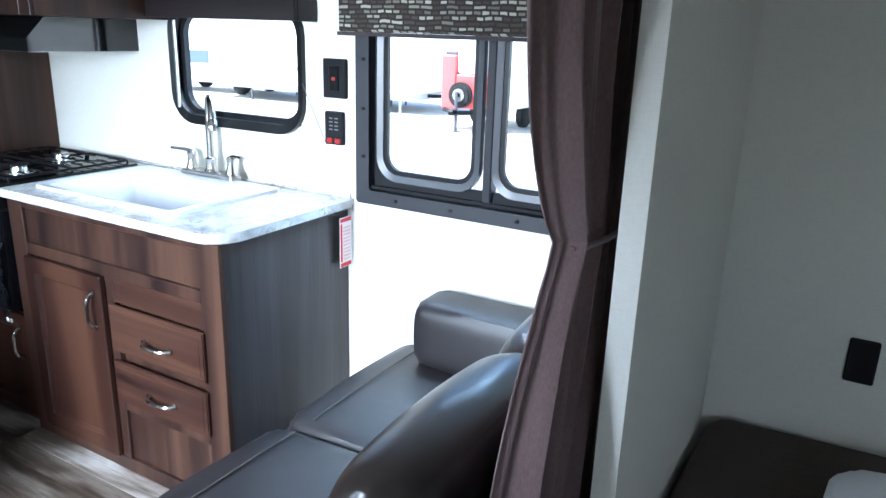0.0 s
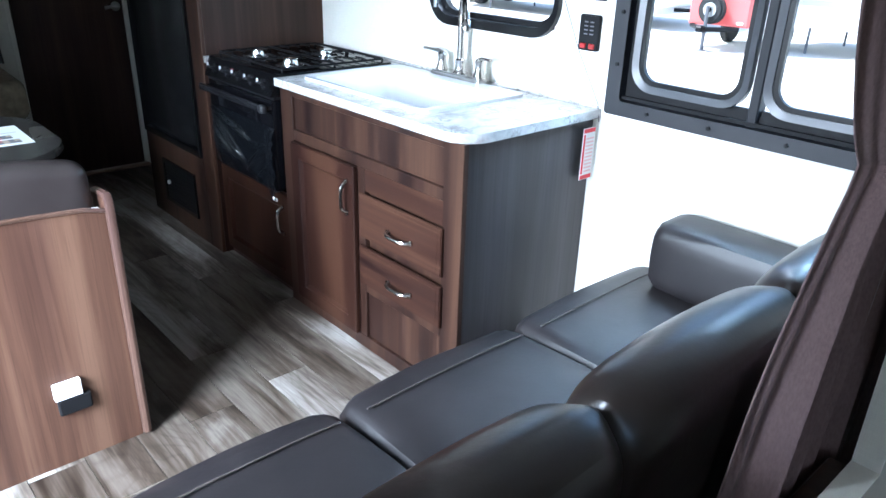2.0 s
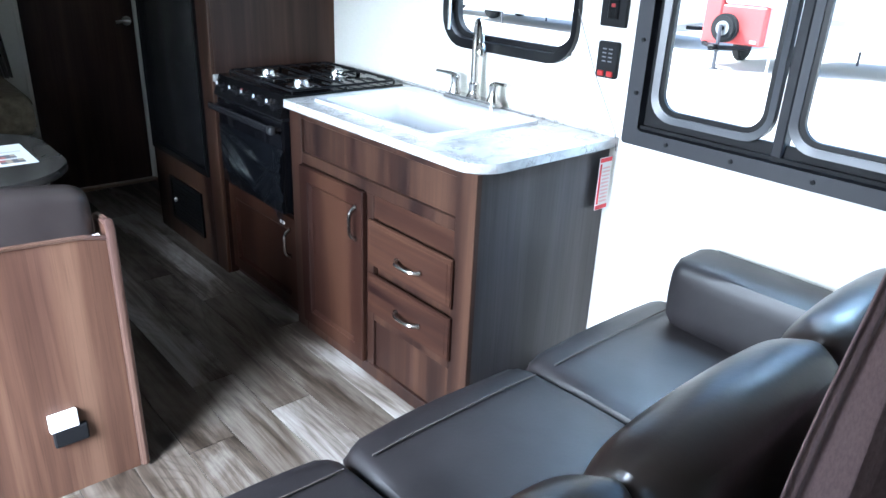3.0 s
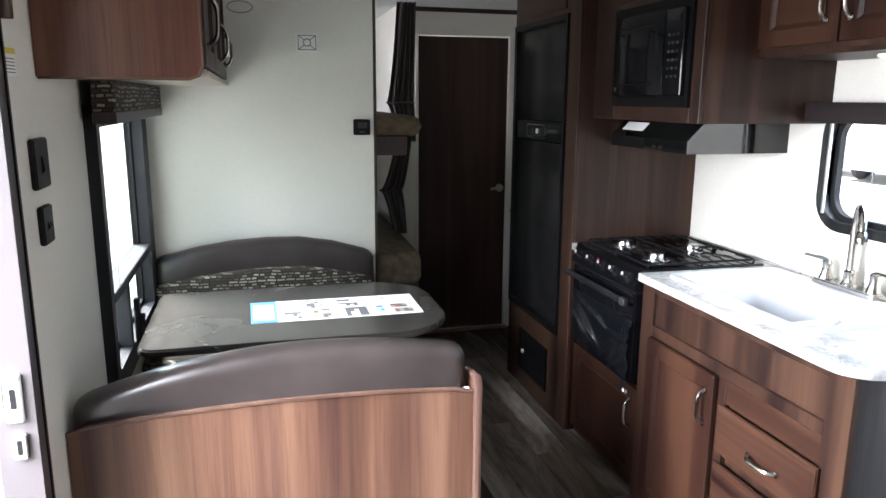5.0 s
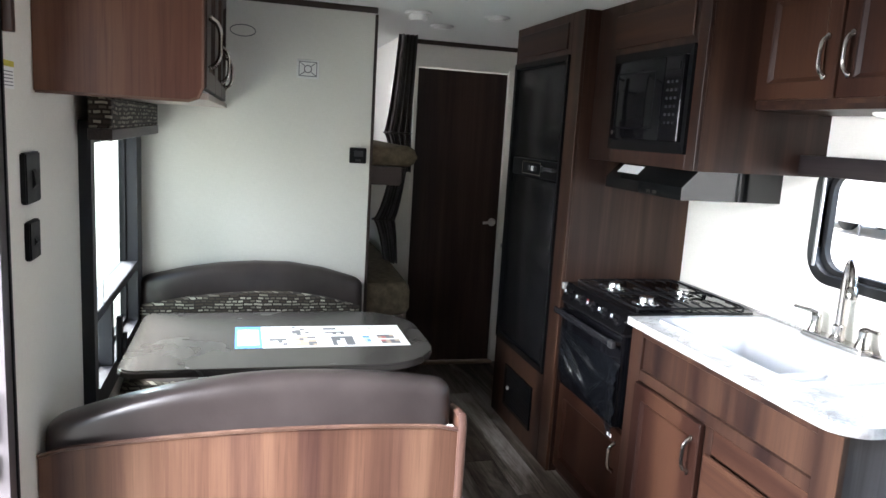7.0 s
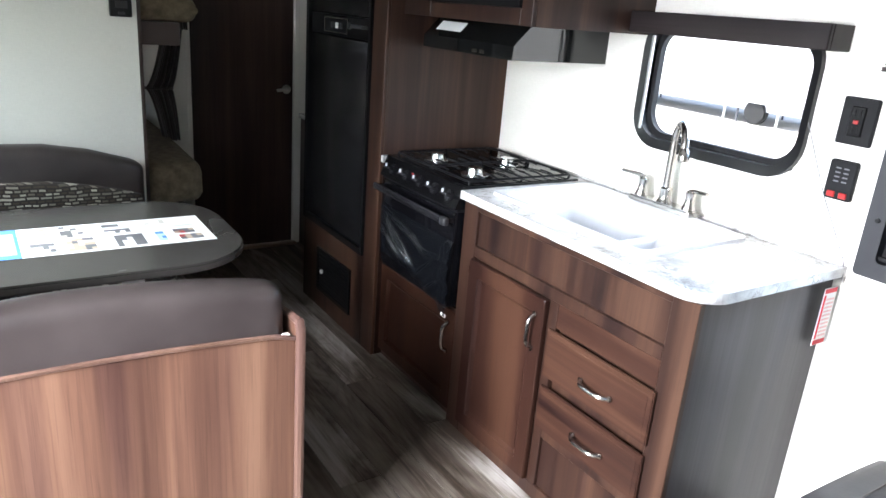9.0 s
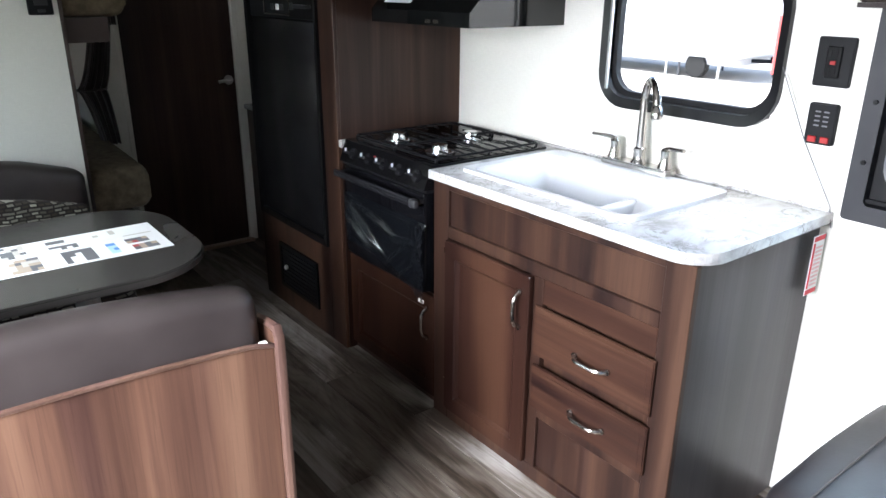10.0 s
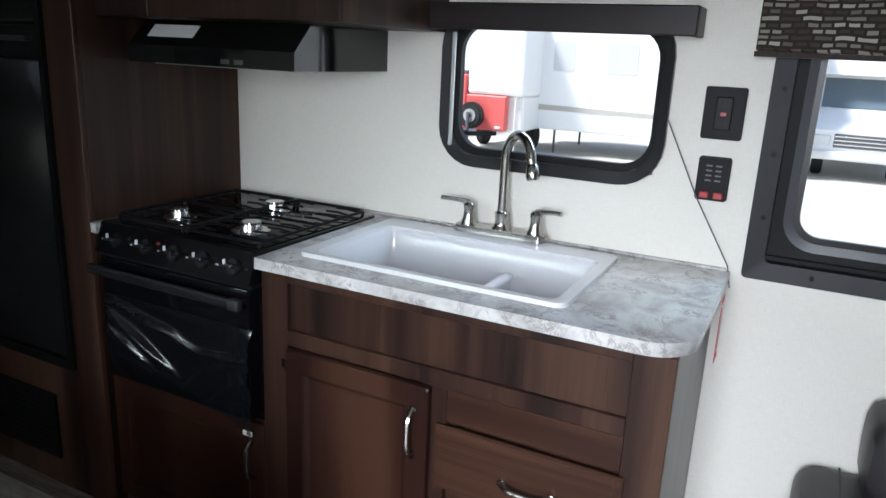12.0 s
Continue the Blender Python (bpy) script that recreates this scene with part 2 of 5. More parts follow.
BLUE = mat("blue_print", (0.08, 0.25, 0.6), 0.6)
GREYINK = mat("grey_print", (0.12, 0.12, 0.13), 0.7)
TANINK = mat("tan_print", (0.4, 0.32, 0.25), 0.7)
REDINK = mat("red_print", (0.6, 0.04, 0.05), 0.6)
PINK = mat("pink_print", (0.75, 0.5, 0.5), 0.6)
LTINK = mat("pale_print", (0.5, 0.47, 0.43), 0.7)
PALEBLUE = mat("pale_blue_print", (0.42, 0.62, 0.82), 0.6)
VANGLASS = mat("pale_trailer_window", (0.66, 0.67, 0.69), 0.3)
YELLOW = mat("yellow_print", (0.6, 0.5, 0.06), 0.6)
REDLAMP = mat("red_rocker", (0.3, 0.012, 0.012), 0.35)
WHITEGLOW = mat("lamp_lens", (0.8, 0.8, 0.78), 0.3)
FILM = mat("clear_film", (0.006, 0.007, 0.009), 0.2, Alpha=0.7, Specular_IOR_Level=1.0)
GLOSS = mat("gloss_black", (0.012, 0.012, 0.014), 0.2, Specular_IOR_Level=0.55)
FRIDGEBLACK = mat("fridge_black", (0.0085, 0.0085, 0.009), 0.24, Specular_IOR_Level=0.35)
rough_from(FRIDGEBLACK, noise_tex(FRIDGEBLACK, coords(FRIDGEBLACK, (1, 1, 1)), 9, 4), 0.18, 0.3)
HOOD = mat("hood_enamel", (0.006, 0.0065, 0.0065), 0.07, Specular_IOR_Level=0.6)
CARGLASS = mat("vehicle_glass", (0.13, 0.17, 0.2), 0.1)
TABLE = mat("table_laminate", (0.04, 0.037, 0.034), 0.25)
base(TABLE, ramp(TABLE, noise_tex(TABLE, coords(TABLE, (1, 1, 1)), 160, 3), [(0.35, (0.041, 0.038, 0.035)), (0.65, (0.044, 0.041, 0.038))]))
rough_from(TABLE, noise_tex(TABLE, coords(TABLE, (1, 1, 1)), 4, 3, 0.5, 0.6), 0.2, 0.32)
GLASS = mat("window_glass", (1, 1, 1), 0.0, Transmission_Weight=1.0, IOR=1.02)
TINT = mat("tinted_glass", (0.72, 0.82, 0.76), 0.0, Transmission_Weight=1.0, IOR=1.05)

PLANK = mat("grey_oak_plank", (0.2, 0.18, 0.16), 0.42)
info = node(PLANK, "ShaderNodeObjectInfo")
grain = noise_tex(PLANK, coords(PLANK, (1, 0.045, 1), True), 60, 6, 0.6, 0.8)
cloud = noise_tex(PLANK, coords(PLANK, (1, 0.22, 1), True), 6, 4, 0.6, 1.1)
knots = node(PLANK, "ShaderNodeTexVoronoi", Scale=2.6)
link(PLANK, coords(PLANK, (1, 0.5, 1), True), knots.inputs["Vector"])
bend = noise_tex(PLANK, coords(PLANK, (1, 0.16, 1), True), 5, 2, 0.5, 0.4)
rings = node(PLANK, "ShaderNodeMath")
rings.operation, rings.inputs[2].default_value = "MULTIPLY_ADD", 0.0
link(PLANK, mix(PLANK, 0.6, bend, knots.outputs["Distance"]), rings.inputs[0])
rings.inputs[1].default_value = 150.0
growth = node(PLANK, "ShaderNodeMath")
growth.operation = "SINE"
link(PLANK, rings.outputs[0], growth.inputs[0])
lines = ramp(PLANK, growth.outputs[0], [(0.0, (1, 1, 1)), (0.75, (0.93, 0.925, 0.92)), (1.0, (0.79, 0.775, 0.76))])
lines = mix(PLANK, ramp(PLANK, bend, [(0.4, (0, 0, 0)), (0.62, (1, 1, 1))]), (0.96, 0.955, 0.95), lines)
wood_c = ramp(PLANK, mix(PLANK, 0.66, grain, cloud), [(0.4, (0.042, 0.031, 0.023)), (0.475, (0.125, 0.105, 0.088)), (0.54, (0.225, 0.207, 0.19)), (0.64, (0.34, 0.324, 0.31))])
wood_c = mix(PLANK, 1.0, wood_c, lines, "MULTIPLY")
wood_c = mix(PLANK, ramp(PLANK, knots.outputs["Distance"], [(0.03, (0.8, 0.8, 0.8)), (0.09, (0, 0, 0))]), wood_c, (0.035, 0.026, 0.02))
tint = ramp(PLANK, info.outputs["Random"], [(0.0, (0.34, 0.285, 0.24)), (0.3, (0.55, 0.5, 0.45)), (0.62, (0.86, 0.83, 0.8)), (1.0, (1.3, 1.28, 1.26))])
base(PLANK, mix(PLANK, 1.0, wood_c, tint, "MULTIPLY"))
rough_from(PLANK, grain, 0.36, 0.55)
bump(PLANK, grain, 0.15, 0.001)
SUBFLOOR = mat("plank_joint", (0.02, 0.017, 0.015), 0.8)

GRAVEL = mat("gravel", (0.36, 0.34, 0.3), 0.95)
gn = noise_tex(GRAVEL, coords(GRAVEL, (1, 1, 1)), 30, 8, 0.7)
base(GRAVEL, mix(GRAVEL, noise_tex(GRAVEL, coords(GRAVEL, (1, 1, 1)), 0.35, 4),
                 ramp(GRAVEL, gn, [(0.3, (0.36, 0.335, 0.295)), (0.7, (0.68, 0.66, 0.61))]), (0.56, 0.535, 0.485)))
bump(GRAVEL, gn, 0.5, 0.03)
WHITEPAINT = mat("white_vehicle_paint", (0.9, 0.9, 0.89), 0.3)
rough_from(WHITEPAINT, noise_tex(WHITEPAINT, coords(WHITEPAINT, (1, 1, 1)), 2, 4), 0.25, 0.45)
REDPAINT = mat("red_vehicle_paint", (0.74, 0.13, 0.12), 0.4)
SKIRT = mat("grey_trailer_skirt", (0.55, 0.54, 0.56), 0.5)
TYRE = mat("tyre_rubber", (0.02, 0.02, 0.02), 0.85)
LEAF = mat("leaf", (0.06, 0.09, 0.03), 0.7)
WEED = mat("weed_leaf", (0.42, 0.46, 0.14), 0.7)
POSTWOOD = mat("weathered_wood", (0.3, 0.27, 0.24), 0.9)
BARK = mat("bark", (0.09, 0.07, 0.05), 0.9)
BEDBROWN = mat("brown_bedspread", (0.05, 0.035, 0.028), 0.9)
bump(BEDBROWN, noise_tex(BEDBROWN, coords(BEDBROWN, (1, 1, 1)), 25, 4), 0.4, 0.01)


# ---- mesh helpers ----
ROOT = {}


def thing(name, at, label, category, group="", kind=""):
    """A thing: an Empty at its base."""
    ob = new(name)
    ob.location = at
    ob.empty_display_size = 0.1
    ROOT[ob.name] = Vector(at)
    return tagged(ob, label, category, group, kind)


def part(name, bm, material, parent=None, label="", smooth=False):
    """Links a bmesh, given in the world's metres, as one mesh object under a thing or a part."""
    at = ROOT[parent.name] if parent else Vector()
    bm.transform(Matrix.Translation(-at))
    bmesh.ops.recalc_face_normals(bm, faces=bm.faces)
    me = bpy.data.meshes.new(name)
    bm.to_mesh(me)
    bm.free()
    me.materials.append(material)
    if smooth:
        me.polygons.foreach_set("use_smooth", [True] * len(me.polygons))
        me.set_sharp_from_angle(angle=radians(40))
    ob = new(name, me)
    if parent:
        ob.parent = parent
    ROOT[ob.name] = at
    if label:
        ob["label"] = label
    return ob


def whole(name, bm, material, label, category, group="", kind="", smooth=False):
    """A thing that is one mesh."""
    return tagged(part(name, bm, material, None, "", smooth), label, category, group, kind)


def box(x0, x1, y0, y1, z0, z1, bevel=0.0, segs=1, bm=None):
    own = bmesh.new()
    bmesh.ops.create_cube(own, size=1, matrix=Matrix.LocRotScale(
        ((x0 + x1) / 2, (y0 + y1) / 2, (z0 + z1) / 2), None, (abs(x1 - x0), abs(y1 - y0), abs(z1 - z0))))
    if bevel:
        bmesh.ops.bevel(own, geom=own.edges[:], offset=bevel, segments=segs, profile=0.5, affect="EDGES")
    return join(bm, own)


def join(bm, own):
    if bm is None:
        return own
    me = bpy.data.meshes.new("tmp")
    own.to_mesh(me)
    own.free()
    bm.from_mesh(me)
    bpy.data.meshes.remove(me)
    return bm


def boxes(*rows, bevel=0.0):
    bm = bmesh.new()
    for r in rows:
        box(*r, bevel=bevel, bm=bm)
    return bm


def cells(us, vs, skip, axis, d0, d1, corner=0.0):
    """A plate from d0 to d1 over a net of cells, less those in skip; corner: the radius of its (us[0], vs[0]) corner."""
    own, made = bmesh.new(), {}

    def vert(p, d):
        key = (round(p[0], 5), round(p[1], 5), d)
        if key not in made:
            made[key] = own.verts.new(place(axis, d, *p))
        return made[key]

    border = {}
    for i in range(len(us) - 1):
        for k in range(len(vs) - 1):
            if (i, k) in skip:
                continue
            pts = [(us[i], vs[k]), (us[i + 1], vs[k]), (us[i + 1], vs[k + 1]), (us[i], vs[k + 1])]
            if corner and i == 0 and k == 0:
                arc = [(us[0] + corner - corner * math.cos(radians(a)), vs[0] + corner - corner * math.sin(radians(a))) for a in range(0, 91, 9)]
                pts = arc + [(us[1], vs[1])]
            for d, order in ((d0, pts[::-1]), (d1, pts)):
                own.faces.new([vert(p, d) for p in order])
            for a, b in zip(pts, pts[1:] + pts[:1]):
                a, b = tuple(round(v, 5) for v in a), tuple(round(v, 5) for v in b)
                if (b, a) in border:
                    del border[(b, a)]
                else:
                    border[(a, b)] = True
    for a, b in border:
        own.faces.new([vert(a, d0), vert(b, d0), vert(b, d1), vert(a, d1)])
    return own


def tube(points, r, bm=None, n=10, closed=False):
    """A round bar along points; r: one radius or one for each point."""
    bm = bm if bm is not None else bmesh.new()
    pts = [Vector(p) for p in points]
    rad = [r] * len(pts) if isinstance(r, (int, float)) else r
    rings, side = [], None
    for i, p in enumerate(pts):
        a, b = pts[max(i - 1, 0)], pts[min(i + 1, len(pts) - 1)]
        if closed:
            a, b = pts[i - 1], pts[(i + 1) % len(pts)]
        way = (b - a).normalized()
        side = side or (Vector((0, 0, 1)) if abs(way.z) < 0.9 else Vector((1, 0, 0)))
        side = (side - way * side.dot(way)).normalized()
        up = way.cross(side)
        rings.append([bm.verts.new(p + rad[i] * (math.cos(k * 2 * math.pi / n) * side + math.sin(k * 2 * math.pi / n) * up)) for k in range(n)])
    for i in range(len(rings) - (0 if closed else 1)):
        a, b = rings[i], rings[(i + 1) % len(rings)]
        for k in range(n):
            bm.faces.new((a[k], a[(k + 1) % n], b[(k + 1) % n], b[k]))
    if not closed:
        bm.faces.new(rings[0][::-1])
        bm.faces.new(rings[-1])
    return bm


def disc(at, axis, r, depth, n=24, bevel=0.0, bm=None, r2=None):
    own = bmesh.new()
    turn = Vector(axis).to_track_quat("Z", "Y").to_matrix().to_4x4()
    bmesh.ops.create_cone(own, cap_ends=True, segments=n, radius1=r, radius2=r if r2 is None else r2, depth=depth,
                          matrix=Matrix.Translation(at) @ turn)
    if bevel:
        rim = [e for e in own.edges if len(e.link_faces) == 2 and any(len(f.verts) == n for f in e.link_faces)]
        bmesh.ops.bevel(own, geom=rim, offset=bevel, segments=2, affect="EDGES")
    return join(bm, own)


def round_rect(a0, a1, b0, b1, r, n=6):
    """A loop of points round a rectangle with rounded corners; r may be four radii."""
    rs = [r] * 4 if isinstance(r, (int, float)) else r
    out = []
    for (ca, cb, start), q in zip(((a1, b1, 0), (a0, b1, 90), (a0, b0, 180), (a1, b0, 270)), rs):
        ca, cb = ca - q * (1 if ca == a1 else -1), cb - q * (1 if cb == b1 else -1)
        for k in range(n + 1):
            w = radians(start + 90 * k / n)
            out.append((ca + q * math.cos(w), cb + q * math.sin(w)))
    return out


def place(axis, d, a, b):
    return {"x": (d, a, b), "y": (a, d, b), "z": (a, b, d)}[axis]


def prism(loop, axis, d0, d1, bm=None, bevel=0.0):
    """A loop pushed along an axis from d0 to d1."""
    own = bmesh.new()
    low = [own.verts.new(place(axis, d0, *p)) for p in loop]
    high = [own.verts.new(place(axis, d1, *p)) for p in loop]
    n = len(loop)
    own.faces.new(low[::-1])
    own.faces.new(high)
    for i in range(n):
        own.faces.new((low[i], low[(i + 1) % n], high[(i + 1) % n], high[i]))
    if bevel:
        bmesh.ops.remove_doubles(own, verts=own.verts, dist=1e-6)
        rim = [e for e in own.edges if any(len(f.verts) > 4 for f in e.link_faces)]
        bmesh.ops.bevel(own, geom=rim, offset=bevel, segments=2, affect="EDGES")
    return join(bm, own)


def ring(outer, inner, axis, d0, d1, bm=None, lip=0.0):
    """A frame between two loops of as many points, from d0 to d1; lip: how far its inner edge slopes back."""
    own = bmesh.new()
    rows = [[own.verts.new(place(axis, d, *p)) for p in loop] for loop, d in
            ((outer, d0), (outer, d1), (inner, d1 - lip if d1 > d0 else d1 + lip), (inner, d0))]
    n = len(outer)
    for a, b in ((0, 1), (1, 2), (2, 3), (3, 0)):
        for i in range(n):
            own.faces.new((rows[a][i], rows[a][(i + 1) % n], rows[b][(i + 1) % n], rows[b][i]))
    return join(bm, own)


def cushion(x0, x1, y0, y1, z0, z1, r=0.05, puff=0.012, seed=0):
    """A soft block: rounded edges, slightly swollen and uneven."""
    bm = box(x0, x1, y0, y1, z0, z1)
    bmesh.ops.bevel(bm, geom=bm.edges[:], offset=r, segments=4, profile=0.5, affect="EDGES")
    long = [e for e in bm.edges if e.calc_length() > 0.12]
    bmesh.ops.subdivide_edges(bm, edges=long, cuts=5, use_grid_fill=True)
    c, h = Vector(((x0 + x1) / 2, (y0 + y1) / 2, (z0 + z1) / 2)), Vector(((x1 - x0) / 2, (y1 - y0) / 2, (z1 - z0) / 2))
    bm.normal_update()
    for v in bm.verts:
        u = [(v.co[i] - c[i]) / h[i] for i in range(3)]
        mid = 1.0
        for i in range(3):
            if abs(v.normal[i]) < 0.7:
                mid *= max(0.0, 1 - u[i] ** 2)
        v.co += v.normal * (puff * mid + 0.004 * noise.noise(v.co * 4 + Vector((seed, 0, 0))))
    return bm


def softened(ob):
    ob.modifiers.new("soft", "SUBSURF").levels = 2
    ob.modifiers["soft"].render_levels = 2
    return ob


def bow_handle(parent, at, along, out, length=0.1, name="handle"):
    """A bowed pull with two feet."""
    a, o, c = Vector(along), Vector(out), Vector(at)
    pts = []
    for k in range(11):
        s = k / 10 * 2 - 1
        pts.append(c + a * (s * length / 2) + o * (0.028 * (1 - s ** 4) ** 0.8 if abs(s) < 1 else 0))
    rad = [0.0055 + 0.002 * abs(k / 5 - 1) for k in range(11)]
    bm = tube(pts, rad, n=8)
    for s in (-1, 1):
        disc(c + a * (s * length / 2) + o * 0.003, o, 0.009, 0.006, 12, bm=bm)
    return part(name, bm, NICKEL, parent, "brushed nickel bow handle", True)


def shaker(x, y0, y1, z0, z1, out=-1, stile=0.055, t=0.02):
    """A framed cabinet front in the plane x, with a sunk panel."""
    xa, xb = x, x + out * t
    loop_e = [(y0, z0), (y1, z0), (y1, z1), (y0, z1)]
    loop_o = [(y0 + stile, z0 + stile), (y1 - stile, z0 + stile), (y1 - stile, z1 - stile), (y0 + stile, z1 - stile)]
    bm = ring(loop_e, loop_o, "x", xa, xb)
    bmesh.ops.recalc_face_normals(bm, faces=bm.faces)
    bmesh.ops.bevel(bm, geom=bm.edges[:], offset=0.003, segments=1, affect="EDGES")
    i = stile + 0.012
    loop_i = [(y0 + i, z0 + i), (y1 - i, z0 + i), (y1 - i, z1 - i), (y0 + i, z1 - i)]
    own = bmesh.new()
    a = [own.verts.new((xb - out * 0.004, *p)) for p in loop_o]
    b = [own.verts.new((xb - out * 0.011, *p)) for p in loop_i]
    for k in range(4):
        own.faces.new((a[k], a[(k + 1) % 4], b[(k + 1) % 4], b[k]))
    own.faces.new(b)
    return join(bm, own)


# ---- structure: walls, floor, ceiling ----
def structure(name, bm, material, label, category="wall"):
    return whole(name, bm, material, label, category, kind="structure")


def wall_with_holes(x0, x1, y0, y1, z0, z1, holes):
    """A wall along y with rectangular holes (y0, y1, z0, z1)."""
    ys = sorted({y0, y1, *(v for h in holes for v in h[:2])})
    zs = sorted({z0, z1, *(v for h in holes for v in h[2:])})
    skip = {(i, k) for i in range(len(ys) - 1) for k in range(len(zs) - 1) for a, b, c, d in holes
            if a <= ys[i] < b and c <= zs[k] < d}
    return cells(ys, zs, skip, "x", x0, x1)


structure("wall_kitchen", wall_with_holes(XK, XK + 0.05, YF, 4.4, -0.05, CEIL,
          [(-0.945, -0.072, 0.912, 1.535), (0.2, 0.782, 1.116, 1.49)]), WALLPAPER, "off-white linen wallpapered long wall behind the counter")
structure("wall_entry", wall_with_holes(XL - 0.05, XL, YF, 4.4, -0.05, CEIL,
          [(-2.6, -1.9, 0.95, 1.55), (-0.38, 0.31, 0.0, 1.86), (1.08, 2.0, 0.62, 1.46), (2.7, 3.3, 0.85, 1.2), (2.7, 3.3, 1.56, 1.9)]), WALLPAPER, "off-white linen wallpapered wall with the entry door")
structure("wall_bath", boxes((1.5, 1.634, YB, YB + 0.04, 0, CEIL), (2.224, XK, YB, YB + 0.04, 0, CEIL),
          (1.634, 2.224, YB, YB + 0.04, 1.91, CEIL), (1.5, 1.54, YB + 0.04, 4.4, 0, CEIL)), WALLPAPER, "off-white wall round the bathroom door")
structure("wall_partition", box(XL, 1.19, 2.13, 2.17, 0, CEIL), WALLPAPER, "pale linen wallpapered partition behind the dinette")
structure("wall_rear", box(XL, XK, 4.4, 4.45, 0, CEIL), WALLPAPER, "off-white rear wall behind the bunks")
structure("wall_front", box(XL - 0.05, XK + 0.05, YF - 0.05, YF, 0, CEIL), WALLPAPER, "off-white front wall of the bedroom")
structure("wall_bedroom", boxes((1.72, XK, -1.19, -1.15, 0, CEIL), (1.1, 1.72, -1.19, -1.15, 0, 0.7)), WALLPAPER, "off-white bedroom wall, low behind the sofa")
structure("trim_low_wall", box(1.1, 1.72, -1.15, -1.12, 0.6, 0.69, 0.003), CABINET_H, "brown wooden rail behind the low bedroom wall", "trim")
structure("ceiling", box(XL - 0.05, XK + 0.05, YF - 0.05, 4.45, CEIL, CEIL + 0.06), CEILING, "smooth off-white ceiling panels", "ceiling")
floor = structure("floor", box(XL - 0.05, XK + 0.05, YF - 0.05, 4.45, -0.06, -0.004), SUBFLOOR, "grey oak plank vinyl floor", "floor")

for name, row in (("trim_partition_top", (XL, 1.2, 2.117, 2.13, CEIL - 0.026, CEIL)),
                  ("trim_partition_edge", (1.19, 1.204, 2.125, 2.175, 0, CEIL - 0.03)),
                  ("trim_bath_top", (1.5, XK, YB - 0.013, YB, CEIL - 0.026, CEIL)),
                  ("trim_rear_top", (XL, 1.5, 4.387, 4.4, CEIL - 0.026, CEIL))):
    structure(name, box(*row, bevel=0.002), TRIM, "dark brown trim strip on the wall edge", "trim")
structure("threshold", box(1.62, 2.24, YB - 0.045, YB + 0.003, 0, 0.018, 0.006), OAKSTRIP, "light wooden threshold under the bathroom door", "threshold")
structure("bath_door_casing", boxes((2.224, 2.252, YB - 0.012, YB, 0, 1.93), (1.612, 1.634, YB - 0.012, YB, 0, 1.93), bevel=0.002),
          WALLPAPER, "pale casing strips of the bathroom door", "trim")


# ---- windows and doors ----
def window(name, axis_x, face, y0, y1, z0, z1, inner, r_out, r_in, label, mullions=(), bars=(), glass=GLASS, material=FRAMEGREY):
    """A window in a wall along y: a frame ring proud of the wall, an inner sash ring and panes."""
    w = thing(name, (axis_x, (y0 + y1) / 2, z0), label, "window", kind="structure")
    a0, a1, b0, b1 = inner
    out = 1 if face > axis_x else -1
    part("window_frame", ring(round_rect(y0, y1, z0, z1, r_out), round_rect(a0, a1, b0, b1, r_in), "x", axis_x - out * 0.045, face, lip=0.006), material, w, "", True)
    k = 0.018
    part("sash", ring(round_rect(a0 - 0.004, a1 + 0.004, b0 - 0.004, b1 + 0.004, r_in), round_rect(a0 + k, a1 - k, b0 + k, b1 - k, r_in - 0.012),
                      "x", axis_x - out * 0.04, axis_x - out * 0.012, lip=0.004), BLACK, w, "black rubber gasket", True)
    for m in mullions:
        part("mullion", box(axis_x - out * 0.042, axis_x + out * 0.002, m - 0.014, m + 0.014, b0, b1, 0.003), material, w)
    for z in bars:
        part("bar", box(axis_x - out * 0.042, face - out * 0.004, a0, a1, z - 0.017, z + 0.017, 0.003), material, w)
    pane = part("pane", box(axis_x - out * 0.03, axis_x - out * 0.026, a0 + 0.002, a1 - 0.002, b0 + 0.002, b1 - 0.002), glass, w)
    pane.visible_shadow = False
    return w


sink_window = window("window_1", XK, XK - 0.02, 0.176, 0.808, 1.084, 1.52, (0.2, 0.782, 1.116, 1.49), 0.11, 0.085,
                     "rounded black-framed window above the sink", material=FRAMEBLACK)
part("slide_rail", box(XK - 0.026, XK - 0.016, 0.765, 0.775, 1.14, 1.45, 0.002), ALU, sink_window, "bright aluminium slide rail")
sofa_window = window("window_2", XK, XK - 0.026, -0.98, -0.046, 0.897, 1.56, (-0.935, -0.092, 0.94, 1.52), 0.012, 0.014,
                     "wide dark-framed sliding window beside the sofa", mullions=(-0.505,))
bm = bmesh.new()
for y in (-0.2, -0.4, -0.62, -0.82):
    disc((XK - 0.026, y, 0.92), (-1, 0, 0), 0.006, 0.004, 10, bm=bm)
for z in (1.05, 1.2, 1.35):
    disc((XK - 0.026, -0.075, z), (-1, 0, 0), 0.006, 0.004, 10, bm=bm)
part("screw_heads", bm, BLACK, sofa_window)
part("recess", ring(round_rect(-0.938, -0.082, 0.927, 1.523, 0.01), round_rect(-0.895, -0.125, 0.985, 1.5, 0.07), "x", XK + 0.03, XK + 0.012, lip=0.004), BLACK, sofa_window, "black recessed sash", True)
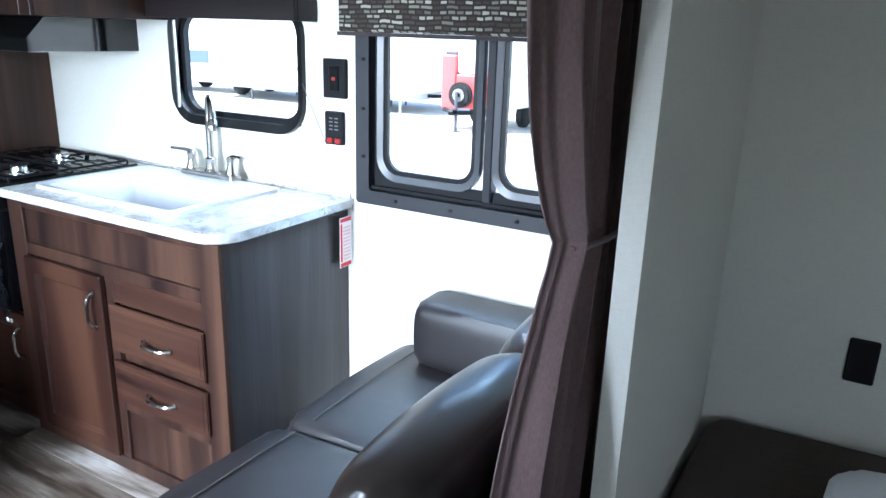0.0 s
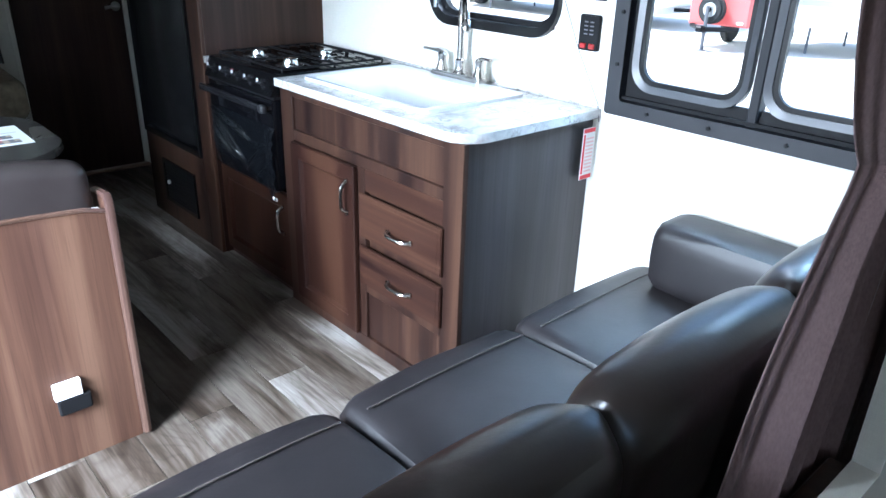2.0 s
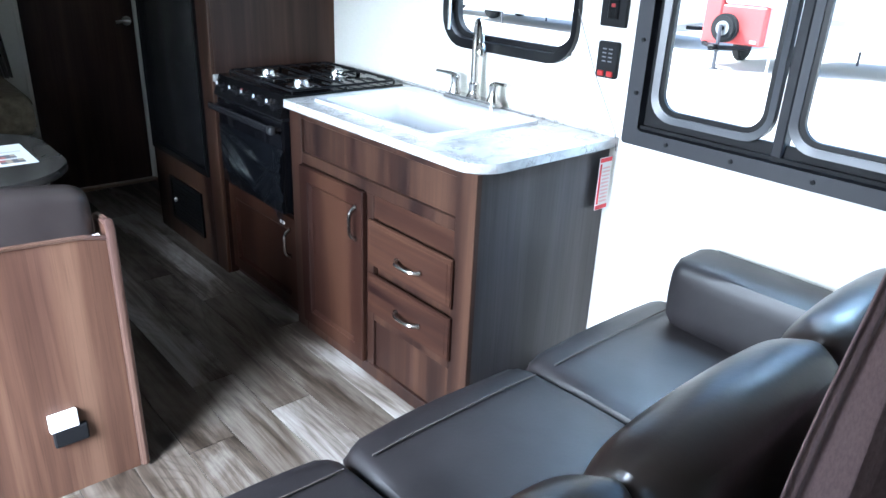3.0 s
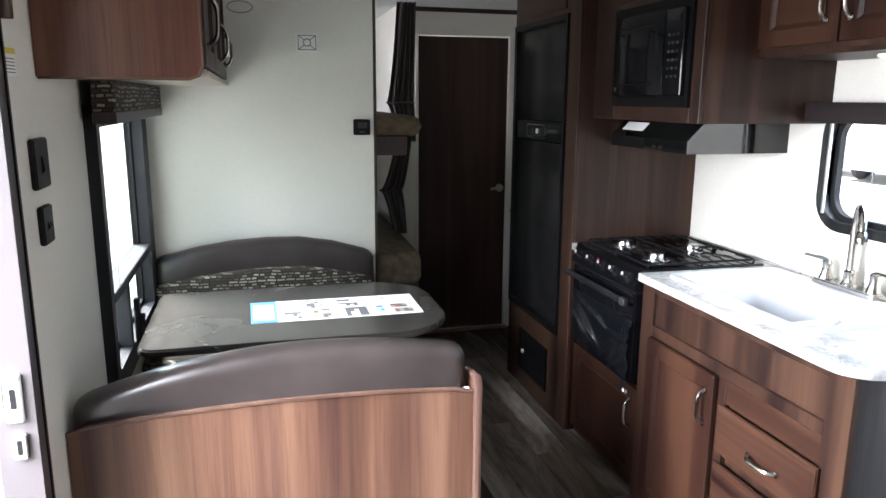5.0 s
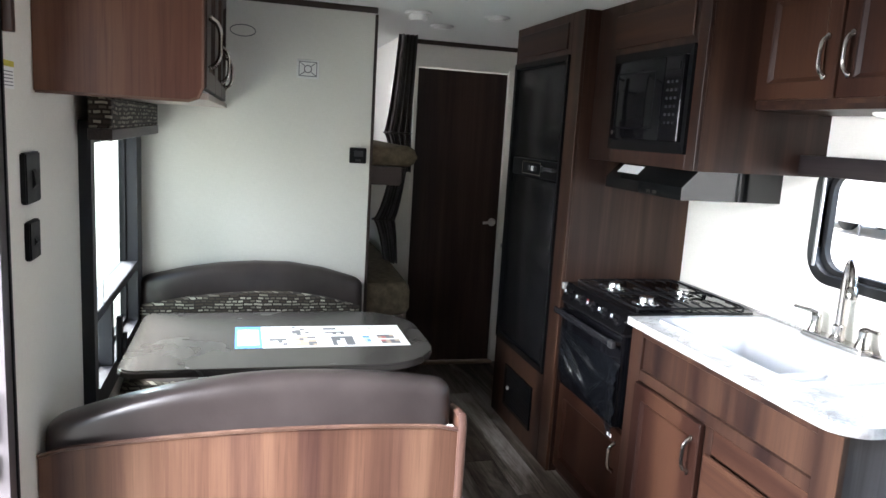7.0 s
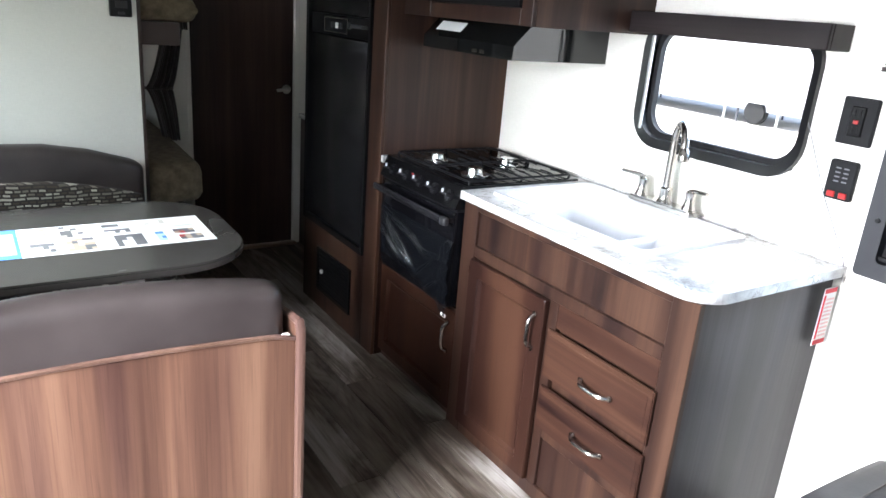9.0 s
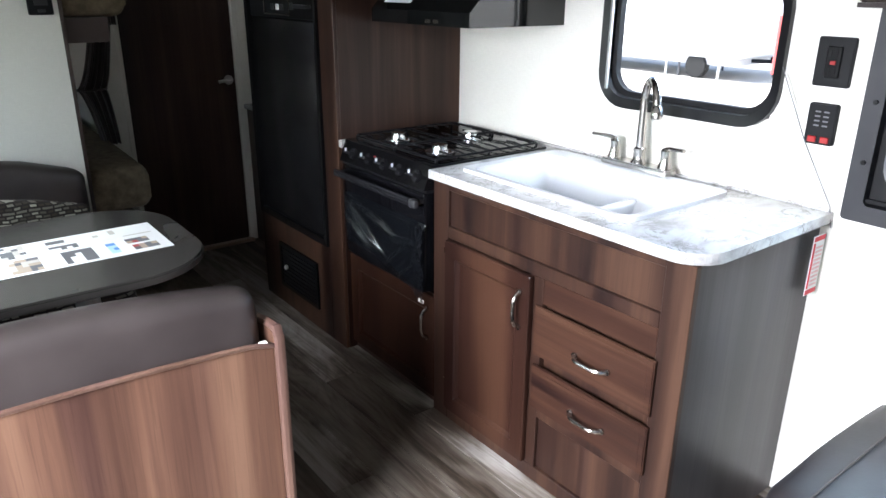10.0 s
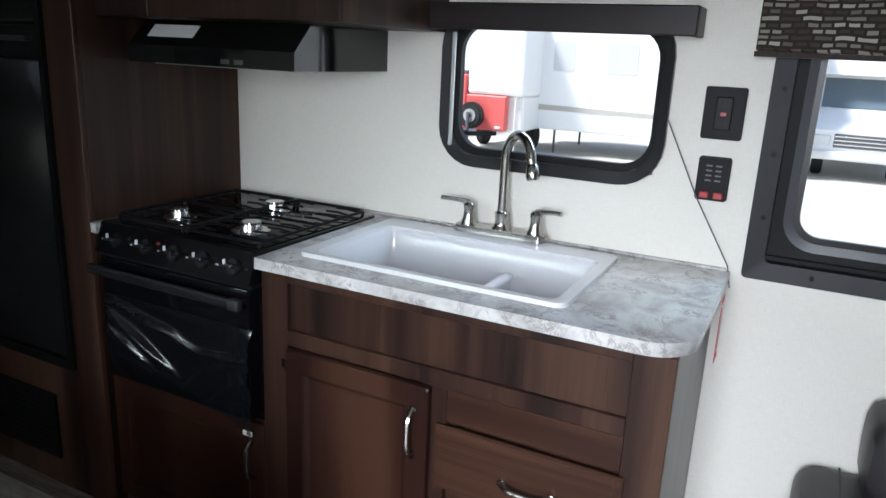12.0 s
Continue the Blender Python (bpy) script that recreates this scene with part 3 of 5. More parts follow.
for a, c in ((-0.485, -0.118), (-0.9, -0.525)):
    part("inner_gasket", ring(round_rect(a, c, 0.978, 1.505, 0.075), round_rect(a + 0.02, c - 0.02, 0.998, 1.484, 0.06), "x", XK + 0.012, XK - 0.012, lip=0.006), GASKET, sofa_window, "raised pale grey inner gasket", True)
    part("glazing_bead", ring(round_rect(a + 0.02, c - 0.02, 0.998, 1.484, 0.06), round_rect(a + 0.034, c - 0.034, 1.012, 1.47, 0.05), "x", XK + 0.012, XK - 0.002), FRAMEBLACK, sofa_window, "", True)
part("slide_rail", box(XK + 0.004, XK - 0.006, -0.93, -0.09, 0.945, 0.955), BLACK, sofa_window)
dinette_window = window("window_3", XL, XL + 0.035, 1.03, 2.06, 0.57, 1.5, (1.11, 1.97, 0.64, 1.44), 0.012, 0.02,
                        "tall dark-framed window beside the dinette table", bars=(0.885,), glass=TINT)
part("vent_latch", boxes((XL + 0.03, XL + 0.05, 1.42, 1.45, 0.63, 0.8), (XL + 0.05, XL + 0.065, 1.425, 1.445, 0.68, 0.74), bevel=0.003), BLACK, dinette_window)
part("vent_stile", box(XL - 0.02, XL + 0.03, 1.36, 1.385, 0.64, 0.87, 0.003), FRAMEGREY, dinette_window)
part("blind_cord", tube([(XL + 0.03, 1.2, 1.46), (XL + 0.032, 1.2, 1.1), (XL + 0.03, 1.2, 0.9)], 0.0012, n=5), PAPER, dinette_window)
part("side_track", box(XL, XL + 0.02, 2.07, 2.11, 0.55, 1.5, 0.004), FRAMEGREY, dinette_window, "grey metal side strip")

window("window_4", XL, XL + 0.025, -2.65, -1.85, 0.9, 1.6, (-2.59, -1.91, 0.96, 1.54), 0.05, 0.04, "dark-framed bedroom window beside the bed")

for k, (z0, z1) in enumerate(((0.81, 1.24), (1.52, 1.94))):
    window("window_" + str(5 + k), XL, XL + 0.02, 2.66, 3.34, z0, z1, (2.71, 3.29, z0 + 0.05, z1 - 0.05), 0.05, 0.03, "small dark-framed window beside a bunk")

door = thing("door_1", (1.93, YB, 0), "closed dark wood bathroom door with a chrome lever handle", "door", kind="structure")
leaf = part("leaf", box(1.638, 2.22, YB + 0.004, YB + 0.034, 0.016, 1.902, 0.002), DARKDOOR, door)
lever = disc((2.178, YB - 0.004, 0.955), (0, -1, 0), 0.026, 0.008, 24, 0.002)
tube([(2.178, YB - 0.006, 0.955), (2.178, YB - 0.045, 0.955), (2.165, YB - 0.052, 0.956), (2.135, YB - 0.052, 0.957), (2.105, YB - 0.047, 0.953)], 0.009, bm=lever)
part("lever_handle", lever, SATIN, door, "bright chrome lever handle", True)
for z in (0.3, 0.95, 1.65):
    part("hinge", tube([(1.634, YB - 0.006, z - 0.035), (1.634, YB - 0.006, z + 0.035)], 0.006, n=8), NICKEL, door, "", True)

entry = thing("door_frame", (XL, -0.03, 0), "aluminium entry door frame with rounded upper corners, door open", "door frame", kind="structure")
outer = round_rect(-0.405, 0.335, -0.02, 1.885, [0.17, 0.17, 0.01, 0.01], 8)
inner = round_rect(-0.365, 0.298, 0.012, 1.848, [0.14, 0.14, 0.01, 0.01], 8)
part("jamb", ring(outer, inner, "x", XL - 0.075, XL + 0.008, lip=0.002), JAMB, entry, "", True)
part("gasket", ring(round_rect(-0.415, 0.345, -0.03, 1.895, [0.115, 0.115, 0.01, 0.01], 8), outer, "x", XL, XL + 0.012), BLACK, entry, "black rubber bead", True)
part("latch_plate", boxes((XL - 0.05, XL - 0.014, 0.285, 0.299, 0.842, 0.952), (XL - 0.06, XL - 0.05, 0.28, 0.298, 0.852, 0.942), bevel=0.004), WHITEPL, entry, "white latch plate")
part("latch_slot", box(XL - 0.036, XL - 0.026, 0.282, 0.286, 0.876, 0.92), BLACK, entry)
part("strike_plate", boxes((XL - 0.043, XL - 0.014, 0.286, 0.299, 0.756, 0.816), bevel=0.003), CHROME, entry, "bright strike plate")
part("strike_slot", box(XL - 0.033, XL - 0.024, 0.2835, 0.287, 0.77, 0.802), BLACK, entry)
fascia = thing("door_fascia", (XL, 0.36, 1.68), "dark wood end panel above the entry door with a small knob", "panel")
part("panel", box(XL, XL + 0.03, 0.346, 0.366, 1.675, CEIL, 0.002), CABINET, fascia)
part("knob", disc((XL + 0.018, 0.375, 1.79), (0, 1, 0), 0.011, 0.02, 14, 0.003), TRIM, fascia, "", True)


# ---- kitchen ----
FX = 2.022
cab = thing("sink_cabinet", (2.3, 0.5, 0), "dark wood sink cabinet with one door and two drawers", "cabinet")
part("side_panel", box(FX + 0.002, XK - 0.002, 0.006, 0.022, 0, 0.871), ASH, cab, "grey-brown wood-grain end panel")
part("body", boxes((FX + 0.004, FX + 0.02, 0.022, 0.992, 0.0, 0.871), (FX + 0.02, XK - 0.003, 0.975, 0.992, 0, 0.871), (FX + 0.02, XK - 0.003, 0.022, 0.975, 0.05, 0.065)), CABINET, cab)
part("face_frame", boxes((FX - 0.016, FX + 0.004, 0.004, 0.085, 0, 0.87), (FX - 0.016, FX + 0.004, 0.912, 0.99, 0, 0.87),
     (FX - 0.016, FX + 0.004, 0.085, 0.912, 0.845, 0.87), (FX - 0.016, FX + 0.004, 0.085, 0.912, 0.685, 0.725),
     (FX - 0.016, FX + 0.004, 0.085, 0.912, 0.0, 0.05), (FX - 0.016, FX + 0.004, 0.472, 0.53, 0.05, 0.685),
     (FX - 0.016, FX + 0.004, 0.085, 0.472, 0.232, 0.272), bevel=0.0015), CABINET, cab)
part("false_front", box(FX - 0.006, FX + 0.003, 0.086, 0.911, 0.726, 0.844), CABINET, cab, "sunk panel of upright boards")
part("upper_panel", box(FX - 0.014, FX + 0.003, 0.086, 0.471, 0.608, 0.684), CABINET_H, cab)
part("lower_panel", box(FX - 0.006, FX + 0.003, 0.086, 0.471, 0.051, 0.232), CABINET, cab)
cdoor = part("door", shaker(FX - 0.017, 0.508, 0.905, 0.055, 0.684), CABINET_DOOR, cab)
bow_handle(cdoor, (FX - 0.037, 0.543, 0.572), (0, 0, 1), (-1, 0, 0), 0.115)
for z in (0.13, 0.62):
    part("hinge", boxes((FX - 0.03, FX - 0.0165, 0.9055, 0.912, z, z + 0.035), (FX - 0.0195, FX - 0.0165, 0.912, 0.93, z + 0.005, z + 0.03), bevel=0.0015), NICKEL, cdoor, "small nickel hinge")
for z0, z1, hz in ((0.445, 0.602, 0.513), (0.268, 0.412, 0.332)):
    bm = box(FX - 0.03, FX - 0.017, 0.089, 0.48, z0 + 0.012, z1 - 0.012)
    prism([(0.074, z0), (0.49, z0), (0.49, z1), (0.074, z1)], "x", FX - 0.029, FX - 0.0165, bm)
    bmesh.ops.bevel(bm, geom=[e for e in bm.edges if e.calc_length() > 0.1], offset=0.003, segments=2, affect="EDGES")
    d = part("drawer_front", bm, CABINET_H, cab)
    bow_handle(d, (FX - 0.031, 0.268, hz), (0, 1, 0), (-1, 0, 0), 0.115)

top = thing("countertop", (2.3, 0.8, 0.86), "white and grey marbled laminate countertop round sink and range", "countertop")
part("slab", cells([1.986, 2.082, 2.5, 2.53, XK], [-0.02, 0.076, 0.25, 0.92, 0.994, 1.552, 1.576],
                   {(1, 2), (0, 4), (1, 4), (2, 4)}, "z", 0.872, 0.9, corner=0.096), STONE, top)
part("backsplash", box(XK - 0.014, XK, -0.01, 1.576, 0.9, 0.907, 0.002), STONE, top)

sink = thing("sink", (2.3, 0.585, 0.9), "white double-bowl drop-in kitchen sink", "sink")
sx0, sx1, sy0, sy1 = 2.062, 2.515, 0.243, 0.928
bowls = ((2.092, 2.44, 0.275, 0.5), (2.092, 2.44, 0.53, 0.896))
rim = ring(round_rect(sx0, sx1, sy0, sy1, 0.03), round_rect(2.09, 2.442, 0.273, 0.898, 0.03), "z", 0.9, 0.911, lip=0.003)
part("rim", rim, PORCELAIN, sink, "", True)


def shell(rows, closed=True):
    bm, loops = bmesh.new(), []
    for x0, x1, y0, y1, z, r in rows:
        loops.append([bm.verts.new((px, py, z)) for px, py in round_rect(x0, x1, y0, y1, r)])
    for a, b in zip(loops, loops[1:]):
        for i in range(len(a)):
            bm.faces.new((a[i], a[(i + 1) % len(a)], b[(i + 1) % len(a)], b[i]))
    if closed:
        bm.faces.new(loops[-1])
    return bm


part("upper_wall", shell([(2.086, 2.446, 0.269, 0.902, 0.908, 0.03), (2.096, 2.436, 0.279, 0.892, 0.885, 0.035), (2.1, 2.432, 0.283, 0.888, 0.83, 0.04)], False), PORCELAIN, sink, "", True)
part("divider", box(2.098, 2.434, 0.496, 0.53, 0.76, 0.838, 0.012, 3), PORCELAIN, sink, "low divider between the bowls", True)
for y0, y1 in ((0.283, 0.505), (0.522, 0.888)):
    bowl = part("bowl", shell([(2.1, 2.432, y0, y1, 0.832, 0.04), (2.11, 2.422, y0 + 0.01, y1 - 0.01, 0.75, 0.05), (2.14, 2.39, y0 + 0.04, y1 - 0.04, 0.728, 0.05)]), PORCELAIN, sink, "", True)
    part("drain", disc((2.266, (y0 + y1) / 2, 0.731), (0, 0, 1), 0.042, 0.005, 24, 0.0015), CHROME, bowl, "steel drain basket", True)

faucet = thing("faucet", (2.525, 0.58, 0.9), "brushed nickel two-handle gooseneck kitchen faucet", "faucet")
FA = Vector((2.522, 0.58, 0.0))
part("base_plate", prism(round_rect(2.488, 2.548, 0.445, 0.717, 0.02), "z", 0.908, 0.93, bevel=0.005), NICKEL, faucet, "", True)
collar = tube([FA + Vector((0, 0, z)) for z in (0.922, 0.93, 0.938, 0.945, 0.965, 0.975, 0.98)], [0.027, 0.027, 0.021, 0.0195, 0.0195, 0.021, 0.016], n=20)
part("collar", collar, NICKEL, faucet, "", True)
lean = Vector((-0.6, -0.8, 0))
arc = [FA + Vector((0, 0, z)) for z in (0.97, 1.03, 1.09, 1.125)]
for k in range(1, 15):
    w = radians(12 * k)
    arc.append(FA + Vector((0, 0, 1.125)) + lean * (0.064 * (1 - math.cos(w))) + Vector((0, 0, 0.07 * math.sin(w))))
drop = (arc[-1] - arc[-2]).normalized()
arc.append(arc[-1] + drop * 0.012)
part("spout", tube(arc, [0.0135] * 4 + [0.0128] * 15, n=14), NICKEL, faucet, "", True)
part("spray_head", tube([arc[-1], arc[-1] + drop * 0.004, arc[-1] + drop * 0.03, arc[-1] + drop * 0.04], [0.0135, 0.0165, 0.0185, 0.015], n=16), NICKEL, faucet, "", True)
for y, s in ((0.68, 1), (0.48, -1)):
    bm = tube([(2.522, y, z) for z in (0.922, 0.932, 0.95, 0.968, 0.984, 0.992)], [0.024, 0.0225, 0.0165, 0.0145, 0.017, 0.012], n=18)
    tube([(2.522, y, 0.988), (2.516, y + s * 0.02, 0.995), (2.504, y + s * 0.055, 0.998), (2.498, y + s * 0.078, 0.999)], [0.0095, 0.0075, 0.006, 0.0065], bm, 8)
    part("lever", bm, NICKEL, faucet, "", True)

# range
rng = thing("gas_range", (2.25, 1.27, 0.43), "black three-burner gas range with film still on its oven door", "range")
part("body", box(2.03, 2.53, 1.0, 1.55, 0.44, 0.892), ENAMEL, rng)
part("cooktop", box(2.0, 2.528, 0.996, 1.55, 0.892, 0.908, 0.005, 2), ENAMEL, rng, "glossy black enamel cooktop", True)
part("control_panel", prism([(1.972, 0.828), (2.03, 0.828), (2.03, 0.905), (2.0, 0.905)], "y", 1.0, 1.548), ENAMEL, rng)
AIM = Vector((-0.94, 0, 0.34))
for y in (1.06, 1.16, 1.26, 1.36, 1.47):
    c = Vector((1.984, y, 0.866))
    bm = disc(c, AIM, 0.021, 0.014, 20, 0.003)
    own = box(-0.021, 0.021, -0.0055, 0.0055, 0.004, 0.03, 0.003, 2)
    own.transform(Matrix.Translation(c) @ AIM.to_track_quat("Z", "Y").to_matrix().to_4x4())
    knob = part("knob", join(bm, own), GLOSS, rng, "", True)
    part("pointer", box(c.x - 0.033, c.x - 0.026, y - 0.0012, y + 0.0012, c.z + 0.014, c.z + 0.026), PAPER, knob)
    part("marking", box(c.x - 0.008, c.x - 0.004, y + 0.028, y + 0.05, c.z - 0.002, c.z + 0.001), LTINK, rng, "pale printed mark")
part("igniter", disc((1.981, 1.31, 0.884), AIM, 0.0035, 0.008, 12), REDLAMP, rng, "small red igniter button", True)
part("vent_gap", box(1.985, 2.03, 1.005, 1.545, 0.815, 0.828), IRON, rng)
oven = part("oven_door", box(1.985, 2.03, 1.018, 1.546, 0.455, 0.812, 0.006, 2), GLASSBLACK, rng, "black glass oven door", True)
hb = box(1.938, 1.955, 1.008, 1.545, 0.772, 0.8, 0.007, 3)
for y in (1.03, 1.52):
    box(1.95, 1.987, y - 0.012, y + 0.012, 0.776, 0.796, 0.003, bm=hb)
part("handle", hb, GLOSS, oven, "", True)
part("handle_end", box(1.934, 1.957, 1.005, 1.04, 0.771, 0.801, 0.007, 3), SOCKET, oven, "grey handle end", True)
bm = bmesh.new()
NY, NZ = 80, 44
sheet = []
CREASES = ((0.0, 0.08, 0.66, 0.42, 0.035, 0.016), (0.02, 0.26, 0.5, 0.86, 0.04, 0.02), (0.0, 0.5, 0.34, 0.95, 0.035, 0.012), (0.55, 0.98, 0.8, 0.45, 0.04, 0.014),
           (0.66, 0.42, 0.98, 0.3, 0.03, 0.014), (0.7, 1.0, 0.9, 0.6, 0.03, 0.012), (0.25, 0.2, 0.55, 0.3, 0.03, 0.008))
for i in range(NY + 1):
    row = []
    for k in range(NZ + 1):
        u, v = 1 - i / NY, k / NZ
        y = 1.0 + 0.535 * i / NY
        z = 0.712 - (0.2 + 0.085 * u ** 2) * v
        out = 0.003 * noise.noise(Vector((u * 3, v * 2, 5.3))) + 0.003
        for ua, va, ub, vb, wide, high in CREASES:
            du, dv = ub - ua, vb - va
            along_ = ((u - ua) * du + (v - va) * dv) / (du * du + dv * dv)
            q = min(1.0, max(0.0, along_))
            d = math.hypot(u - ua - q * du, v - va - q * dv)
            out += high * math.exp(-(d / wide) ** 2) * (0.35 + 0.65 * math.sin(math.pi * q))
        if u > 0.84:
            out += 0.022 * (u - 0.84) / 0.16 * abs(noise.noise(Vector((u * 26, v * 7, 1.7)))) + 0.01 * (u - 0.84) / 0.16
        row.append(bm.verts.new((1.982 - out * min(1, (k + 2) / 6), y, z + 0.006 * noise.noise(Vector((u * 9, v * 3, 2.2))) * v)))
    sheet.append(row)
for i in range(NY):
    for k in range(NZ):
        bm.faces.new((sheet[i][k], sheet[i + 1][k], sheet[i + 1][k + 1], sheet[i][k + 1]))
part("protective_film", bm, FILM, oven, "wrinkled clear protective film", True)
part("film_tab", box(1.966, 1.972, 1.0, 1.03, 0.424, 0.438, 0.002), PAPER, oven, "white paper tab")
for x, y, r in ((2.15, 1.15, 0.052), (2.15, 1.41, 0.046), (2.39, 1.27, 0.05)):
    bm = disc((x, y, 0.91), (0, 0, 1), r, 0.006, 24, 0.002)
    disc((x, y, 0.92), (0, 0, 1), r * 0.62, 0.022, 24, 0.003, bm=bm, r2=r * 0.52)
    b = part("burner", bm, CHROME, rng, "bright metal burner ring", True)
    part("burner_cap", disc((x, y, 0.933), (0, 0, 1), r * 0.55, 0.006, 24, 0.002), CHROME, b, "", True)
for y0, y1 in ((1.02, 1.272), (1.278, 1.53)):
    bm = tube([(x, y, 0.92) for x, y in round_rect(2.035, 2.505, y0, y1, 0.02, 3)], 0.0045, n=6, closed=True)
    tube([(2.27, y0, 0.9215), (2.27, y1, 0.9215)], 0.0045, bm, 6)
    for k in range(9):
        x = 2.06 + 0.052 * k
        for a, c in ((y0, y0 + 0.082), (y1, y1 - 0.082)):
            tube([(x, a, 0.92), (x, (a + c) / 2, 0.9245), (x, c, 0.923)], 0.0035, bm, 6)
    for x in (2.04, 2.27, 2.5):
        for y in (y0 + 0.004, y1 - 0.004):
            tube([(x, y, 0.907), (x, y, 0.92)], 0.005, bm, 6)
    part("grate", bm, IRON, rng, "black wire grate", True)

rcab = thing("range_cabinet", (2.3, 1.28, 0), "low dark wood cabinet door below the range", "cabinet")
part("body", boxes((FX + 0.013, XK, 0.995, 1.575, 0.0, 0.43)), DARKDOOR, rcab)
rdoor = part("door", shaker(FX + 0.012, 1.0, 1.572, 0.035, 0.432), CABINET_DOOR, rcab)
bow_handle(rdoor, (FX - 0.008, 1.04, 0.325), (0, 0, 1), (-1, 0, 0), 0.115)

# tall cabinet with refrigerator
tall = thing("tall_cabinet", (2.3, 2.0, 0), "floor-to-ceiling dark wood cabinet round the refrigerator", "cabinet")
part("side_panel", box(2.0, XK, 1.578, 1.594, 0, CEIL - 0.002), CABINET, tall)
part("far_panel", box(2.0, XK, 2.35, 2.362, 0, CEIL - 0.002), CABINET, tall)
part("face_frame", boxes((1.984, 2.0, 1.578, 1.69, 0, CEIL - 0.002), (1.984, 2.0, 2.345, 2.362, 0, CEIL - 0.002),
     (1.984, 2.0, 1.69, 2.345, 1.89, CEIL - 0.002), (1.984, 2.0, 1.69, 2.345, 0, 0.43), bevel=0.0015), CABINET, tall)
part("top_panel", box(1.975, 1.984, 1.72, 2.31, 1.915, 2.03, 0.003), CABINET_H, tall)
part("back", box(2.45, 2.46, 1.6, 2.345, 0.4, 1.95), BLACK, tall)
vent = thing("furnace_vent", (1.984, 1.98, 0.09), "black slotted furnace vent in the base of the tall cabinet", "vent")
part("frame", ring([(1.8, 0.1), (2.17, 0.1), (2.17, 0.32), (1.8, 0.32)], [(1.82, 0.12), (2.15, 0.12), (2.15, 0.3), (1.82, 0.3)], "x", 1.984, 1.974), TRIMBLACK, vent)
part("backing", box(1.979, 1.983, 1.82, 2.15, 0.12, 0.3), TRIMBLACK, vent)
for k in range(9):
    part("slat", box(1.9755, 1.979, 1.822, 2.148, 0.126 + 0.0195 * k, 0.137 + 0.0195 * k), TRIMBLACK, vent)
part("knob", disc((1.97, 2.1, 0.21), (-1, 0, 0), 0.011, 0.012, 14, 0.002), WHITEPL, vent, "small white knob", True)

fridge = thing("refrigerator", (2.2, 2.02, 0.43), "tall black two-door refrigerator set in the cabinet", "refrigerator")
part("body", box(2.03, 2.44, 1.71, 2.33, 0.44, 1.88), BLACK, fridge)
part("trim_frame", ring([(1.69, 0.43), (2.345, 0.43), (2.345, 1.89), (1.69, 1.89)], [(1.715, 0.455), (2.325, 0.455), (2.325, 1.865), (1.715, 1.865)], "x", 2.03, 1.972, lip=0.004), TRIMBLACK, fridge, "black trim frame")
part("lower_door", box(1.985, 2.03, 1.72, 2.32, 0.46, 1.325, 0.006, 2), FRIDGEBLACK, fridge, "", True)
part("upper_door", box(1.985, 2.03, 1.72, 2.32, 1.42, 1.86, 0.006, 2), FRIDGEBLACK, fridge, "", True)
panel = part("control_panel", box(1.99, 2.03, 1.72, 2.32, 1.33, 1.415, 0.003), TRIMBLACK, fridge)
part("display", ring([(1.93, 1.34), (2.17, 1.34), (2.17, 1.405), (1.93, 1.405)], [(1.936, 1.346), (2.164, 1.346), (2.164, 1.399), (1.936, 1.399)], "x", 1.99, 1.986), NICKEL, panel, "bright display border")
for y in (2.0, 2.04, 2.09):
    part("button", box(1.984, 1.99, y - 0.012, y + 0.012, 1.36, 1.384, 0.002), WHITEPL if y == 2.04 else SOCKET, panel)
part("latch", boxes((1.965, 1.99, 1.75, 1.87, 1.372, 1.386), (1.96, 1.97, 1.86, 1.875, 1.366, 1.392), bevel=0.002), SOCKET, fridge)

vanity = thing("vanity_cabinet", (2.42, 2.75, 0), "small dark vanity cabinet with a marbled top beside the bathroom door", "cabinet")
part("body", box(2.27, XK, 2.37, YB - 0.004, 0, 0.79), DARKDOOR, vanity)
part("top", box(2.25, XK, 2.366, YB - 0.003, 0.79, 0.815, 0.004), STONE, vanity, "marbled laminate top")

# microwave cabinet, microwave, hood
mwc = thing("microwave_cabinet", (2.3, 1.2, 1.45), "dark wood cabinet above the range holding the microwave", "cabinet")
MX = 2.072
part("side_panel", box(MX, XK, 0.803, 0.82, 1.448, CEIL - 0.002), CABINET, mwc)
part("face_frame", boxes((MX - 0.016, MX, 0.803, 0.86, 1.448, CEIL - 0.002), (MX - 0.016, MX, 1.385, 1.577, 1.448, CEIL - 0.002),
     (MX - 0.016, MX, 0.86, 1.385, 1.448, 1.5), (MX - 0.016, MX, 0.86, 1.385, 1.86, CEIL - 0.002), bevel=0.0015), CABINET, mwc)
part("bottom", box(MX, XK, 0.82, 1.577, 1.448, 1.465), CABINET, mwc)
part("top_panel", box(MX - 0.024, MX - 0.016, 0.88, 1.42, 1.89, 2.02, 0.003), CABINET_H, mwc)
mw = thing("microwave", (2.25, 1.12, 1.465), "black built-in microwave oven with keypad", "microwave")
part("body", box(2.08, 2.5, 0.87, 1.38, 1.468, 1.84), BLACK, mw)
part("trim_frame", ring([(0.856, 1.5), (1.39, 1.5), (1.39, 1.866), (0.856, 1.866)], [(0.885, 1.535), (1.36, 1.535), (1.36, 1.835), (0.885, 1.835)], "x", 2.07, 2.044, lip=0.004), TRIMBLACK, mw)
mdoor = part("door", box(2.03, 2.075, 1.0, 1.36, 1.54, 1.832, 0.005, 2), GLASSBLACK, mw, "black glass door", True)
